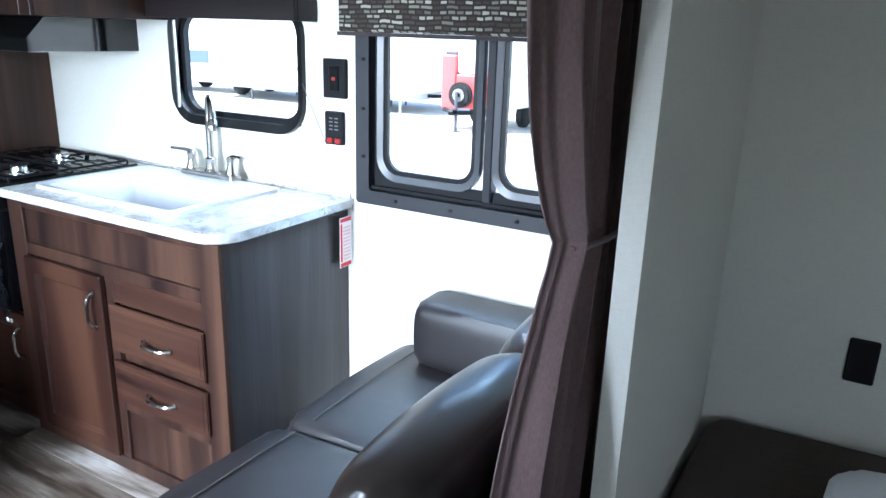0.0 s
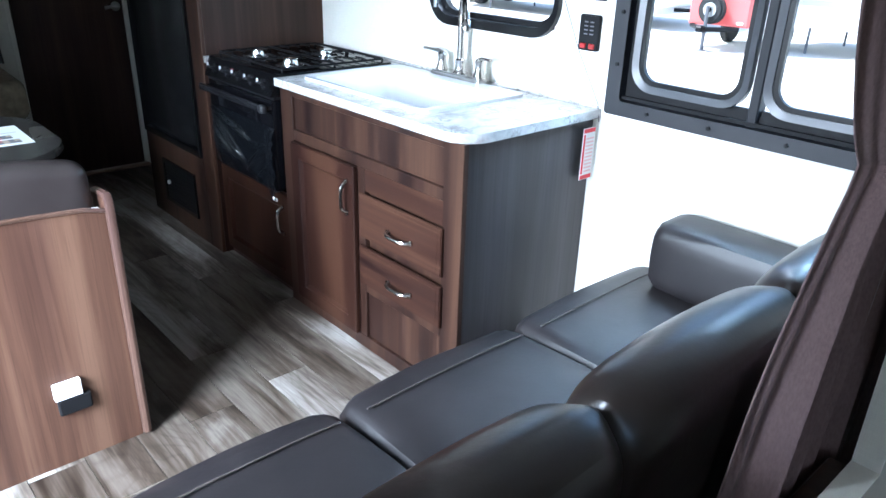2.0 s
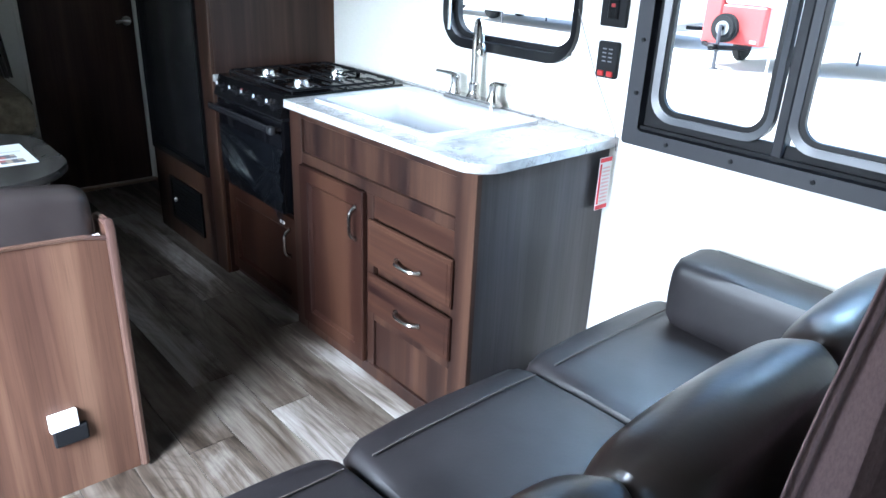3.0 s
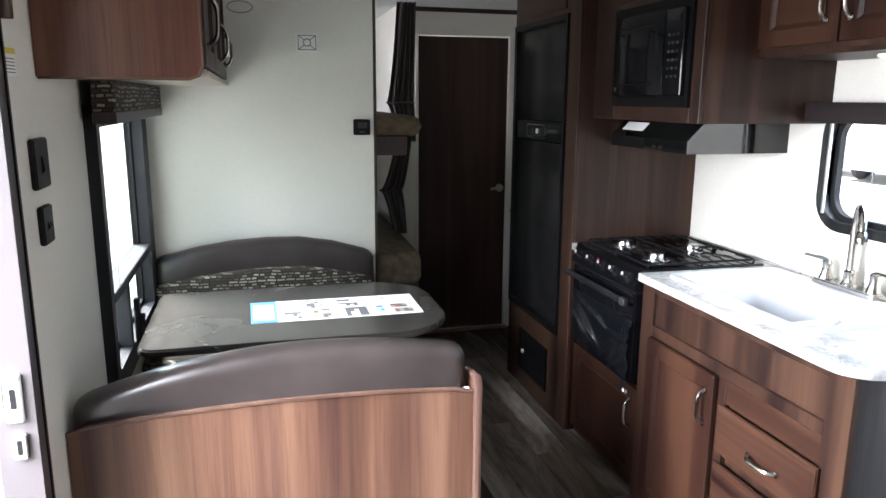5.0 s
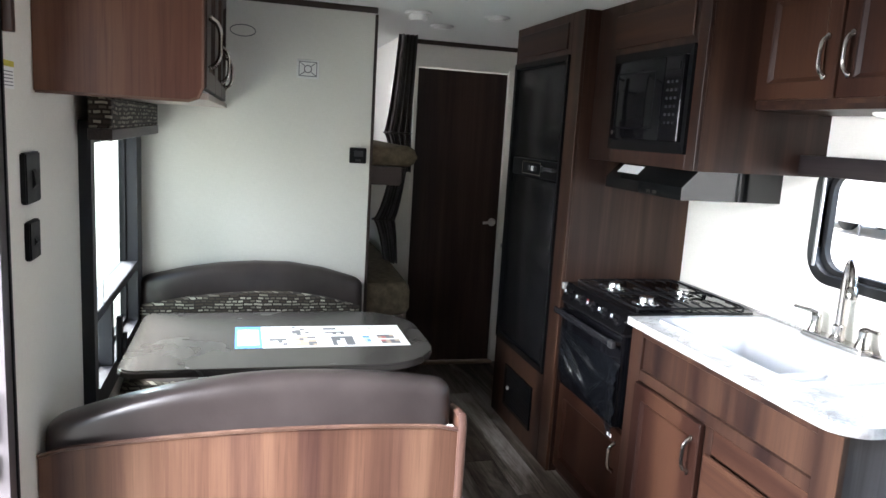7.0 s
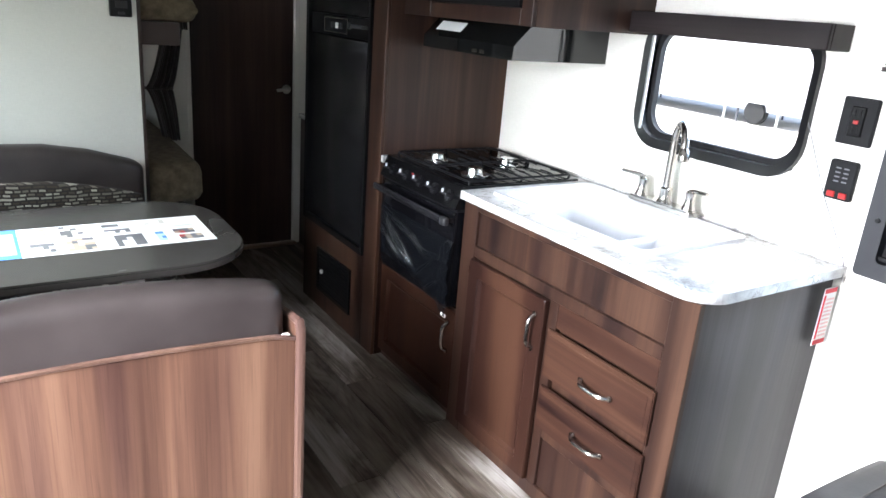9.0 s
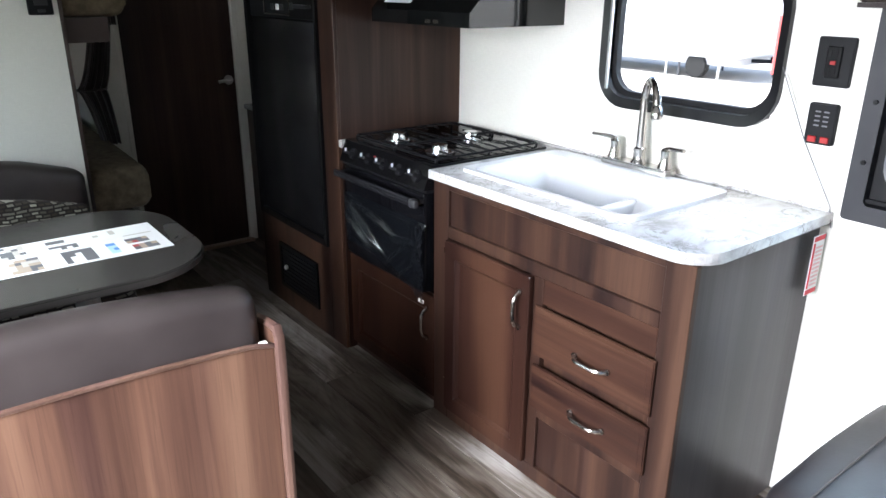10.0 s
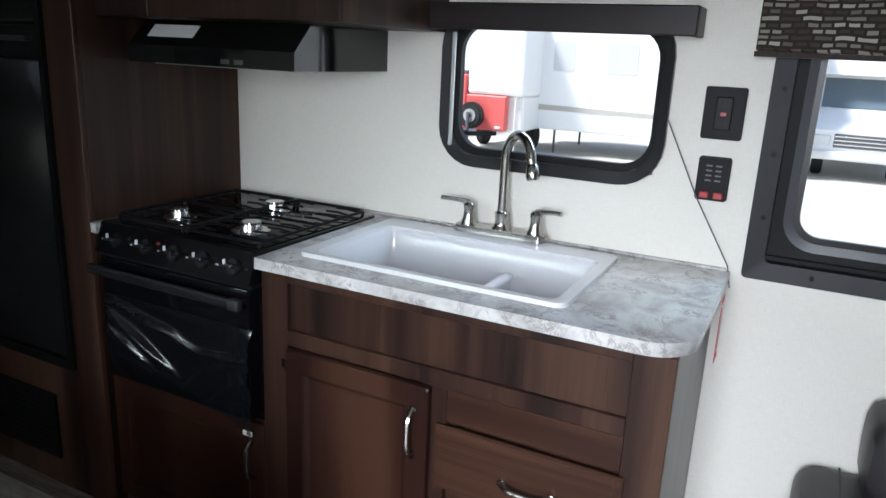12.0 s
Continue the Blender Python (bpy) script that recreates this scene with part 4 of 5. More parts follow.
part("door_window", ring(round_rect(1.05, 1.33, 1.58, 1.79, 0.01), round_rect(1.056, 1.324, 1.586, 1.784, 0.008), "x", 2.0305, 2.029), TRIMBLACK, mdoor)
part("badge", disc((2.028, 1.33, 1.565), (-1, 0, 0), 0.009, 0.004, 16), NICKEL, mdoor)
keys = part("keypad", box(2.032, 2.075, 0.888, 0.998, 1.54, 1.832, 0.003), GLASSBLACK, mw)
for r in range(6):
    for c in range(3):
        part("key", box(2.0295, 2.033, 0.91 + 0.026 * c, 0.922 + 0.026 * c, 1.60 + 0.028 * r, 1.608 + 0.028 * r), SOCKET, keys)
part("display", box(2.0295, 2.033, 0.905, 0.985, 1.785, 1.81), GLASSBLACK, keys)

hood = thing("range_hood", (2.36, 1.28, 1.325), "black slim range hood with a white paper label", "range hood")
loop = [(2.15, 1.332), (XK, 1.332), (XK, 1.447), (2.22, 1.447), (2.15, 1.378)]
part("shell", prism(loop, "y", 0.998, 1.575), HOOD, hood, "glossy black sheet metal")
part("filter", box(2.2, 2.54, 1.06, 1.53, 1.328, 1.333), ALU, hood)
part("switch", box(2.1485, 2.152, 1.16, 1.19, 1.34, 1.352), NICKEL, hood)
part("switch", box(2.1485, 2.152, 1.205, 1.235, 1.34, 1.352), NICKEL, hood)
tag = box(-0.085, 0.085, -0.03, 0.03, 0, 0.001)
tag.transform(Matrix.Translation((2.184, 1.44, 1.411)) @ Matrix.Rotation(radians(-47), 4, "Y") @ Matrix.Rotation(radians(90), 4, "Z"))
part("paper_label", tag, PAPER, hood, "white paper label lying on the front edge")

oc = thing("overhead_cabinet", (2.4, 0.3, 1.66), "dark wood overhead cabinet with two doors above the sink", "cabinet")
OX = 2.265
part("bottom", box(OX, XK, -0.1, 0.802, 1.66, 1.676), CABINET, oc)
part("face_frame", box(OX, OX + 0.015, -0.1, 0.802, 1.676, CEIL - 0.002), CABINET, oc)
part("end_panel", box(OX + 0.015, XK, -0.1, -0.085, 1.676, CEIL - 0.002), CABINET, oc)
for y0, y1, hy in ((0.455, 0.79, 0.495), (0.09, 0.445, 0.405)):
    d = part("door", shaker(OX, y0, y1, 1.69, 2.05), CABINET_DOOR, oc)
    bow_handle(d, (OX - 0.02, hy, 1.81), (0, 0, 1), (-1, 0, 0), 0.115)
puck = thing("puck_light", (2.42, 0.42, 1.66), "small round white light under the overhead cabinet", "lamp")
part("housing", disc((2.42, 0.42, 1.655), (0, 0, 1), 0.042, 0.012, 28, 0.003), WHITEPL, puck, "", True)
part("lens", disc((2.42, 0.42, 1.647), (0, 0, 1), 0.032, 0.006, 28, 0.002), WHITEGLOW, puck, "", True)
wval = thing("window_valance", (2.53, 0.5, 1.455), "plain dark brown wooden valance above the sink window", "valance")
part("front_board", box(2.47, 2.485, 0.12, 0.885, 1.455, 1.522, 0.003), DARKTRIM, wval)
part("top_board", box(2.4855, XK - 0.001, 0.136, 0.869, 1.51, 1.522, 0.001), DARKTRIM, wval)
for y0, y1 in ((0.12, 0.1355), (0.8695, 0.885)):
    part("end_board", box(2.4855, XK - 0.001, y0, y1, 1.455, 1.522, 0.002), DARKTRIM, wval)
part("blind_roll", tube([(2.53, 0.14, 1.485), (2.53, 0.866, 1.485)], 0.018, n=14), BROWNCLOTH, wval, "rolled dark blind", True)

val = thing("patterned_valance", (2.54, -0.5, 1.42), "patterned fabric valance above the sofa window", "valance")
part("fabric", box(2.525, XK - 0.03, -1.02, -0.003, 1.43, 1.56, 0.004), PATTERN, val)
part("lower_band", box(2.522, XK - 0.027, -1.022, -0.001, 1.418, 1.4295), BROWNCLOTH, val, "plain dark lower band")
val2 = thing("patterned_valance", (XL + 0.04, 1.55, 1.43), "patterned fabric valance above the dinette window", "valance")
part("fabric", box(XL + 0.037, XL + 0.1, 0.98, 2.08, 1.48, 1.568, 0.004), PATTERN, val2)
part("lower_band", box(XL + 0.036, XL + 0.102, 0.978, 2.082, 1.445, 1.4795, 0.002), BROWNCLOTH, val2, "plain dark lower band")

# outlets and switches on the kitchen wall
outlet = thing("outlet", (XK, 0.05, 1.225), "black wall outlet with a red test button", "outlet")
part("plate", prism(round_rect(0.002, 0.096, 1.222, 1.346, 0.006), "x", XK, XK - 0.012, bevel=0.003), BLACK, outlet, "", True)
part("insert", box(XK - 0.016, XK - 0.011, 0.03, 0.068, 1.245, 1.323, 0.002), TRIMBLACK, outlet)
for z in (1.262, 1.306):
    part("socket", boxes((XK - 0.0175, XK - 0.015, 0.04, 0.043, z - 0.008, z + 0.008), (XK - 0.0175, XK - 0.015, 0.055, 0.058, z - 0.008, z + 0.008)), IRON, outlet)
part("test_button", box(XK - 0.019, XK - 0.015, 0.042, 0.056, 1.278, 1.288, 0.001), REDLAMP, outlet, "red test button")
mon = thing("switch_panel", (XK, 0.05, 1.075), "black monitor panel with two red rocker switches", "switch")
part("plate", prism(round_rect(0.014, 0.09, 1.072, 1.18, 0.008), "x", XK, XK - 0.014, bevel=0.003), BLACK, mon, "", True)
for y in (0.035, 0.068):
    part("rocker", box(XK - 0.019, XK - 0.013, y - 0.011, y + 0.011, 1.078, 1.094, 0.002), REDLAMP, mon, "red rocker switch")
for r in range(4):
    for y in (0.034, 0.056):
        part("text_bar", box(XK - 0.0148, XK - 0.0138, y, y + 0.014, 1.12 + 0.012 * r, 1.124 + 0.012 * r), GREYINK, mon)
cord = thing("blind_cord", (XK - 0.03, 0.09, 0.9), "thin dark cord from the window to the counter end", "cord")
part("cord", tube([(XK - 0.02, 0.175, 1.262), (XK - 0.018, 0.085, 1.08), (XK - 0.012, -0.012, 0.915), (XK - 0.012, -0.024, 0.86)], 0.0016, n=6), GREYINK, cord, "", True)
htag = thing("hang_tag", (XK - 0.03, -0.02, 0.68), "pale red-printed hang tag at the counter's end", "tag")
ht = box(XK - 0.075, XK - 0.015, -0.017, -0.0155, 0.675, 0.845)
part("card", ht, PAPER, htag)
part("red_print", boxes((XK - 0.073, XK - 0.017, -0.0185, -0.0172, 0.83, 0.843), (XK - 0.073, XK - 0.017, -0.0185, -0.0172, 0.677, 0.69), (XK - 0.072, XK - 0.064, -0.0185, -0.0172, 0.695, 0.825)), REDINK, htag)
part("text_bars", boxes(*[(XK - 0.058, XK - 0.022, -0.0185, -0.0172, 0.7 + 0.012 * k, 0.705 + 0.012 * k) for k in range(10)]), PINK, htag)

# ---- dinette ----
bench = thing("dinette_bench", (0.68, 0.7, 0), "wood-panelled dinette bench with a brown leatherette backrest", "bench")
arch = [(XL + 0.004, 0.0), (1.205, 0.0), (1.205, 0.712)]
for k in range(1, 20):
    s = 1 - k / 20
    arch.append((XL + 0.004 + (1.205 - XL - 0.004) * s, 0.712 + 0.028 * (1 - (2 * s - 1.1) ** 2 / 1.2)))
arch.append((XL + 0.004, 0.7))
part("back_panel", prism(arch, "y", 0.51, 0.526), BENCH, bench, "reddish wood-grain back panel")
edge = [Vector((p[0], 0.508, p[1] + 0.003)) for p in arch[2:]]
part("edge_strip", tube(edge, 0.006, n=6), CAPMOULD, bench, "pale edge banding", True)
part("end_panel", prism(round_rect(0.505, 0.7, 0.0, 0.75, [0.15, 0.02, 0.002, 0.002], 8), "x", 1.206, 1.228, bevel=0.003), BENCH, bench, "upright end panel", True)
part("end_moulding", tube([(1.217, 0.503, 0.01), (1.217, 0.503, 0.735), (1.217, 0.512, 0.752), (1.217, 0.55, 0.75), (1.217, 0.6, 0.742), (1.217, 0.65, 0.718), (1.217, 0.685, 0.67), (1.217, 0.7, 0.6), (1.217, 0.7, 0.37)], 0.0125, n=8), CAPMOULD, bench, "pale end moulding", True)
part("seat_box", box(XL + 0.004, 1.2, 0.526, 1.0, 0, 0.36), BENCH, bench)
part("seat_cushion", cushion(XL + 0.006, 1.195, 0.62, 1.02, 0.36, 0.47, 0.035), BOOTH, bench, "", True)


def arched_back(x0, x1, y0, y1, z0, z1, drop0, drop1, r=0.045):
    """A padded back with an arched top: drop at each end below z1."""
    bm = cushion(x0, x1, y0, y1, z0, z1, r, 0.004)
    for v in bm.verts:
        s = (v.co.x - x0) / (x1 - x0)
        if v.co.z > (z0 + z1) / 2:
            w = 1 - s / 0.55 if s < 0.55 else (s - 0.55) / 0.45
            v.co.z -= (drop0 if s < 0.55 else drop1) * w * w * (v.co.z - (z0 + z1) / 2) / ((z1 - z0) / 2)
    return bm


softened(part("backrest", arched_back(XL + 0.01, 1.195, 0.53, 0.635, 0.46, 0.872, 0.105, 0.035), BOOTH, bench, "padded arched leatherette backrest", True))
part("clip", box(1.178, 1.196, 0.516, 0.53, 0.716, 0.723, 0.002), WHITEPL, bench)
floor_box = thing("floor_outlet", (1.03, 0.505, 0.19), "black low outlet box with a white sticker on the bench panel", "outlet")
part("box", box(1.0, 1.085, 0.492, 0.51, 0.165, 0.215, 0.004), BLACK, floor_box)
part("sticker", box(0.995, 1.065, 0.49, 0.509, 0.217, 0.265, 0.002), PAPER, floor_box, "white sticker")

fbench = thing("dinette_bench", (0.68, 1.9, 0), "far dinette bench with patterned back and dark leatherette top", "bench")
part("seat_box", box(XL + 0.004, 1.2, 1.65, 2.12, 0, 0.36), BENCH, fbench)
part("seat_cushion", cushion(XL + 0.006, 1.195, 1.62, 2.02, 0.36, 0.47, 0.035), PATTERN, fbench, "", True)
part("backrest", arched_back(XL + 0.02, 1.17, 2.03, 2.12, 0.46, 0.885, 0.075, 0.085), BOOTH, fbench, "dark leatherette arched top roll", True)
part("back_insert", arched_back(XL + 0.03, 1.16, 1.995, 2.045, 0.44, 0.752, 0.06, 0.07, 0.02), PATTERN, fbench, "patterned fabric back panel", True)

table = thing("dinette_table", (0.78, 1.4, 0), "dark laminate dinette table on a pedestal", "table")
part("tabletop", prism(round_rect(0.235, 1.318, 1.045, 1.765, [0.24, 0.06, 0.06, 0.24], 10), "z", 0.697, 0.724, bevel=0.006), TABLE, table, "", True)
part("apron", boxes((0.4, 1.1, 1.2, 1.24, 0.66, 0.697), (0.4, 1.1, 1.56, 1.6, 0.66, 0.697)), TRIM, table)
for x in (0.5, 1.0):
    part("pedestal", tube([(x, 1.4, 0.0), (x, 1.4, 0.69)], 0.035, n=18), ALU, table, "", True)
    part("pedestal_base", disc((x, 1.4, 0.02), (0, 0, 1), 0.1, 0.04, 24, 0.01, r2=0.05), ALU, table, "", True)

sheet_ = thing("brochure", (0.9, 1.39, 0.724), "long printed paper placemat on the dinette table", "brochure")
QUAD = [Vector((0.595, 1.255)), Vector((1.235, 1.257)), Vector((1.235, 1.53)), Vector((0.592, 1.53))]


def on_sheet(u0, u1, v0, v1, h):
    """A flat patch of the sheet, in shares of its length and width."""
    pts = []
    for u, v in ((u0, v0), (u1, v0), (u1, v1), (u0, v1)):
        a, b = QUAD[0].lerp(QUAD[1], u), QUAD[3].lerp(QUAD[2], u)
        pts.append(tuple(a.lerp(b, v)))
    return prism(pts, "z", 0.7245, 0.7245 + h)


part("sheet", on_sheet(0, 1, 0, 1, 0.0008), PAPER, sheet_)
part("blue_panel", on_sheet(0, 0.15, 0, 1, 0.0012), BLUE, sheet_, "blue printed end")
prints = {}
for m in (PAPER, GREYINK, TANINK, LTINK, PALEBLUE, BLUE, REDLAMP):
    prints[m.name] = (m, bmesh.new())
rnd = random.Random(11)
for u0, u1, v0, v1, inks in ((0.015, 0.135, 0.12, 0.85, (PALEBLUE, PAPER, PALEBLUE)), (0.17, 0.27, 0.58, 0.95, (LTINK, TANINK, LTINK)), (0.19, 0.29, 0.1, 0.5, (GREYINK, PAPER, LTINK)),
                             (0.33, 0.43, 0.55, 0.96, (GREYINK, LTINK, PAPER)), (0.34, 0.46, 0.06, 0.48, (TANINK, LTINK, GREYINK)), (0.52, 0.6, 0.8, 0.9, (GREYINK, GREYINK, LTINK)),
                             (0.52, 0.64, 0.56, 0.7, (GREYINK, PAPER, GREYINK)), (0.55, 0.68, 0.06, 0.46, (GREYINK, PAPER, GREYINK)), (0.74, 0.78, 0.12, 0.46, (BLUE, PALEBLUE)),
                             (0.72, 0.82, 0.6, 0.92, (PAPER, LTINK, PAPER)), (0.83, 0.93, 0.34, 0.5, (GREYINK, REDLAMP, TANINK)), (0.84, 0.95, 0.1, 0.27, (REDLAMP, GREYINK, TANINK))):
    nu, nv = max(2, round((u1 - u0) / 0.025)), max(2, round((v1 - v0) / 0.09))
    for a in range(nu):
        for c in range(nv):
            m, bm = prints[rnd.choice(inks).name]
            join(bm, on_sheet(u0 + (u1 - u0) * a / nu, u0 + (u1 - u0) * (a + 1) / nu, v0 + (v1 - v0) * c / nv, v0 + (v1 - v0) * (c + 1) / nv, 0.0015))
for m, bm in prints.values():
    tagged(part("photo_print", bm, m, sheet_), kind="stuff")
part("text_bar", on_sheet(0.84, 0.97, 0.62, 0.64, 0.0015), LTINK, sheet_)

ohd = thing("overhead_cabinet", (0.33, 1.35, 1.57), "dark reddish wood overhead cabinet above the dinette", "cabinet")
end = round_rect(XL + 0.002, 0.522, 1.568, CEIL - 0.002, [0.002, 0.002, 0.002, 0.03], 6)
part("end_panel", prism(end, "y", 0.585, 0.602), OHEND, ohd, "reddish wood-grain end panel")
part("edge_strip", tube([(XL + 0.005, 0.587, 1.567), (0.49, 0.587, 1.567), (0.512, 0.587, 1.575), (0.523, 0.587, 1.6), (0.523, 0.587, CEIL - 0.003)], 0.004, n=6), CAPMOULD, ohd, "pale edge banding", True)
part("bottom", box(XL + 0.002, 0.535, 0.602, 2.125, 1.572, 1.588), UNDERSIDE, ohd, "beige underside")
part("face_frame", box(0.49, 0.51, 0.602, 2.125, 1.588, CEIL - 0.002), WHITEPL, ohd)
for y0, y1 in ((0.62, 1.11), (1.12, 1.61), (1.62, 2.1)):
    d = part("door", shaker(0.51, y0, y1, 1.6, 2.045, out=1), CABINET, ohd)
    bow_handle(d, (0.53, y0 + 0.12 if y0 < 1 else y1 - 0.06, 1.72), (0, 0, 1), (1, 0, 0), 0.13)
loop_ = thing("cable_loop", (0.62, 2.125, 1.9), "thin dark cable loop hanging on the partition", "cable")
part("cable", tube([(0.6 + 0.055 * math.cos(radians(a)), 2.122, 1.915 + 0.025 * math.sin(radians(a))) for a in range(0, 360, 24)], 0.002, n=6, closed=True), GREYINK, loop_, "", True)

sv_ = thing("wall_speaker", (0.888, 2.13, 1.73), "square white wall grille with a drawn cross", "vent")
part("plate", box(0.837, 0.939, 2.122, 2.13, 1.728, 1.812, 0.002), WHITEPL, sv_)
mark = ring(round_rect(0.847, 0.929, 1.737, 1.803, 0.003), round_rect(0.85, 0.926, 1.74, 1.8, 0.003), "y", 2.122, 2.1205)
ring(round_rect(0.87, 0.906, 1.752, 1.788, 0.018), round_rect(0.874, 0.902, 1.756, 1.784, 0.014), "y", 2.122, 2.1205, mark)
for a, b in (((0.85, 1.74), (0.875, 1.758)), ((0.926, 1.8), (0.901, 1.782)), ((0.85, 1.8), (0.875, 1.782)), ((0.926, 1.74), (0.901, 1.758))):
    tube([(a[0], 2.1215, a[1]), (b[0], 2.1215, b[1])], 0.0016, mark, 6)
part("grille_lines", mark, GREYINK, sv_)
th = thing("thermostat", (1.13, 2.13, 1.35), "small black wall thermostat", "thermostat")
part("case", box(1.092, 1.171, 2.108, 2.13, 1.353, 1.426, 0.005, 2), BLACK, th, "", True)
part("screen", box(1.112, 1.155, 2.106, 2.109, 1.385, 1.412), SOCKET, th)
part("button", box(1.12, 1.145, 2.105, 2.109, 1.362, 1.372, 0.001), SOCKET, th)

for z0, z1, y, w, name in ((1.315, 1.43, 0.52, 0.055, "light_switch"), (1.185, 1.275, 0.52, 0.04, "light_switch")):
    s = thing(name, (XL, y, z0), "black rocker switch on the wall beside the entry door", "switch", "entry switches")
    part("plate", prism(round_rect(y - w, y + w, z0, z1, 0.006), "x", XL, XL + 0.014, bevel=0.003), BLACK, s, "", True)
    part("rocker", prism([(XL + 0.012, z0 + 0.03), (XL + 0.021, z0 + 0.042), (XL + 0.018, z1 - 0.045), (XL + 0.012, z1 - 0.035)], "y", y - 0.012, y + 0.012), BLACK, s)
st = thing("warning_sticker", (XL, 0.4, 1.56), "small white sticker with a yellow header beside the door", "sticker")
part("paper", box(XL, XL + 0.001, 0.35, 0.448, 1.565, 1.622), PAPER, st)
part("header", box(XL + 0.001, XL + 0.0018, 0.35, 0.448, 1.61, 1.622), YELLOW, st)
part("text_bars", boxes(*[(XL + 0.001, XL + 0.0016, 0.358, 0.44, 1.571 + 0.007 * k, 1.573 + 0.007 * k) for k in range(5)]), GREYINK, st)

# ---- bunks behind the partition ----
for z, thick, label in ((0.76, 0.18, "lower bunk bed with a tan quilted mattress"), (1.44, 0.1, "upper bunk bed with a tan quilted mattress")):
    b = thing("bunk_bed", (0.8, 3.2, 0 if z < 1 else z - 0.2), label, "bunk bed", "bunks")
    part("base", box(XL + 0.002, 1.36, 2.18, 4.39, z - thick - 0.09, z - thick), TRIM, b)
    part("mattress", cushion(XL + 0.01, 1.44, 2.19, 4.38, z - thick, z, 0.045, 0.015, 4), TANCLOTH, b, "", True)
    if z < 1:
        part("platform", box(XL + 0.002, 1.3, 2.18, 4.39, 0, z - thick - 0.09), TRIM, b)


def drape(x0, x1, y, z0, z1, tie_z, tie_x, tie_w, folds, depth, bottom=None):
    """A gathered curtain in folds, tied at one height; bottom: its ends at the floor."""
    bm, grid = bmesh.new(), []
    nu, nv = folds * 16, 46
    b0, b1 = bottom or (x0, x1)
    for k in range(nv + 1):
        z = z1 + (z0 - z1) * k / nv
        if z >= tie_z:
            q = ((z - tie_z) / (z1 - tie_z)) ** 0.6
            a, b = tie_x + (x0 - tie_x) * q, tie_x + tie_w + (x1 - tie_x - tie_w) * q
        else:
            q = ((tie_z - z) / (tie_z - z0)) ** 0.6
            a, b = tie_x + (b0 - tie_x) * q, tie_x + tie_w + (b1 - tie_x - tie_w) * q
        row = []
        for i in range(nu + 1):
            s = i / nu
            w = math.sin(2 * math.pi * folds * s + 0.7 * math.sin(4 * s + z * 1.5))
            w += 0.35 * math.sin(2 * math.pi * folds * 2.3 * s + 1.1 + 0.8 * math.sin(z * 2.1))
            row.append(bm.verts.new((a + (b - a) * s, y + depth * w * (0.55 + 0.45 * q) + 0.012 * noise.noise(Vector((s * 9, z * 3, x0))), z)))
        grid.append(row)
    for k in range(nv):
        for i in range(nu):
            bm.faces.new((grid[k][i], grid[k][i + 1], grid[k + 1][i + 1], grid[k + 1][i]))
    return bm


def curtain(cloth, label, *args, **more):
    c = thing("curtain", (args[0], args[2], args[3]), label, "curtain")
    p = part("cloth", drape(*args, **more), cloth, c, "", True)
    p.modifiers.new("thickness", "SOLIDIFY").thickness = 0.004
    tie_z, tie_x, tie_w = args[5:8]
    band = [(tie_x + tie_w / 2 + (tie_w / 2 + 0.002) * math.cos(radians(a)), args[2] + 0.036 * math.sin(radians(a)), tie_z) for a in range(0, 360, 24)]
    part("tieback", tube(band, 0.005, n=6, closed=True), cloth, c, "", True)
    return c


curtain(BROWNCLOTH, "gathered dark brown curtain beside the upper bunk", 1.44, 1.545, 2.8, 1.28, 2.05, 1.5, 1.375, 0.16, 4, 0.016, bottom=(1.44, 1.545))
curtain(BROWNCLOTH, "gathered dark brown curtain beside the lower bunk", 1.43, 1.52, 2.8, 0.74, 1.3, 1.0, 1.33, 0.13, 4, 0.014, bottom=(1.41, 1.49))
curtain(MAUVE, "heavy mauve-brown bedroom curtain gathered by a tieback", 1.445, 2.1, -1.08, 0.5, 2.05, 1.13, 1.71, 0.3, 7, 0.03, bottom=(1.465, 1.97))
whole("curtain_track", box(0.5, 2.3, -1.09, -1.07, 2.045, 2.07, 0.003), WHITEPL, "slim white curtain track on the ceiling", "curtain track")

# ---- sofa ----
sofa = thing("sofa", (1.65, -0.65, 0), "black leatherette three-seat sofa facing the kitchen", "sofa")
part("base", box(0.78, 2.57, -1.0, -0.3, 0.06, 0.3, 0.02, 2), SOFA, sofa, "", True)
for x0, x1 in ((0.9, 1.385), (1.395, 1.945), (1.955, 2.57)):
    seat = part("seat_cushion", cushion(x0, x1, -0.86, -0.245, 0.28, 0.462, 0.05, 0.01, x0), SOFA, sofa, "", True)
    part("seam", tube([(x0 + 0.03, -0.335, 0.4665), (x0 + 0.15, -0.335, 0.4715), (x1 - 0.15, -0.335, 0.4715), (x1 - 0.03, -0.335, 0.4665)], 0.0022, n=5), STITCH, seat, "stitched seam")
    part("seam", tube([(x0 + 0.06, -0.247, 0.425), (x1 - 0.06, -0.247, 0.425)], 0.0022, n=5), STITCH, seat, "stitched seam")
for x0, x1 in ((0.9, 1.385), (1.395, 1.945), (1.955, 2.45)):
    bm = cushion(x0 - 0.005, x1 + 0.005, -1.0, -0.84, 0.4, 0.835, 0.07, 0.02, x1)
    for v in bm.verts:
        v.co.y -= 0.1 * (v.co.z - 0.4) - 0.04
    softened(part("back_cushion", bm, SOFABACK, sofa, "brown-black padded back cushion", True))
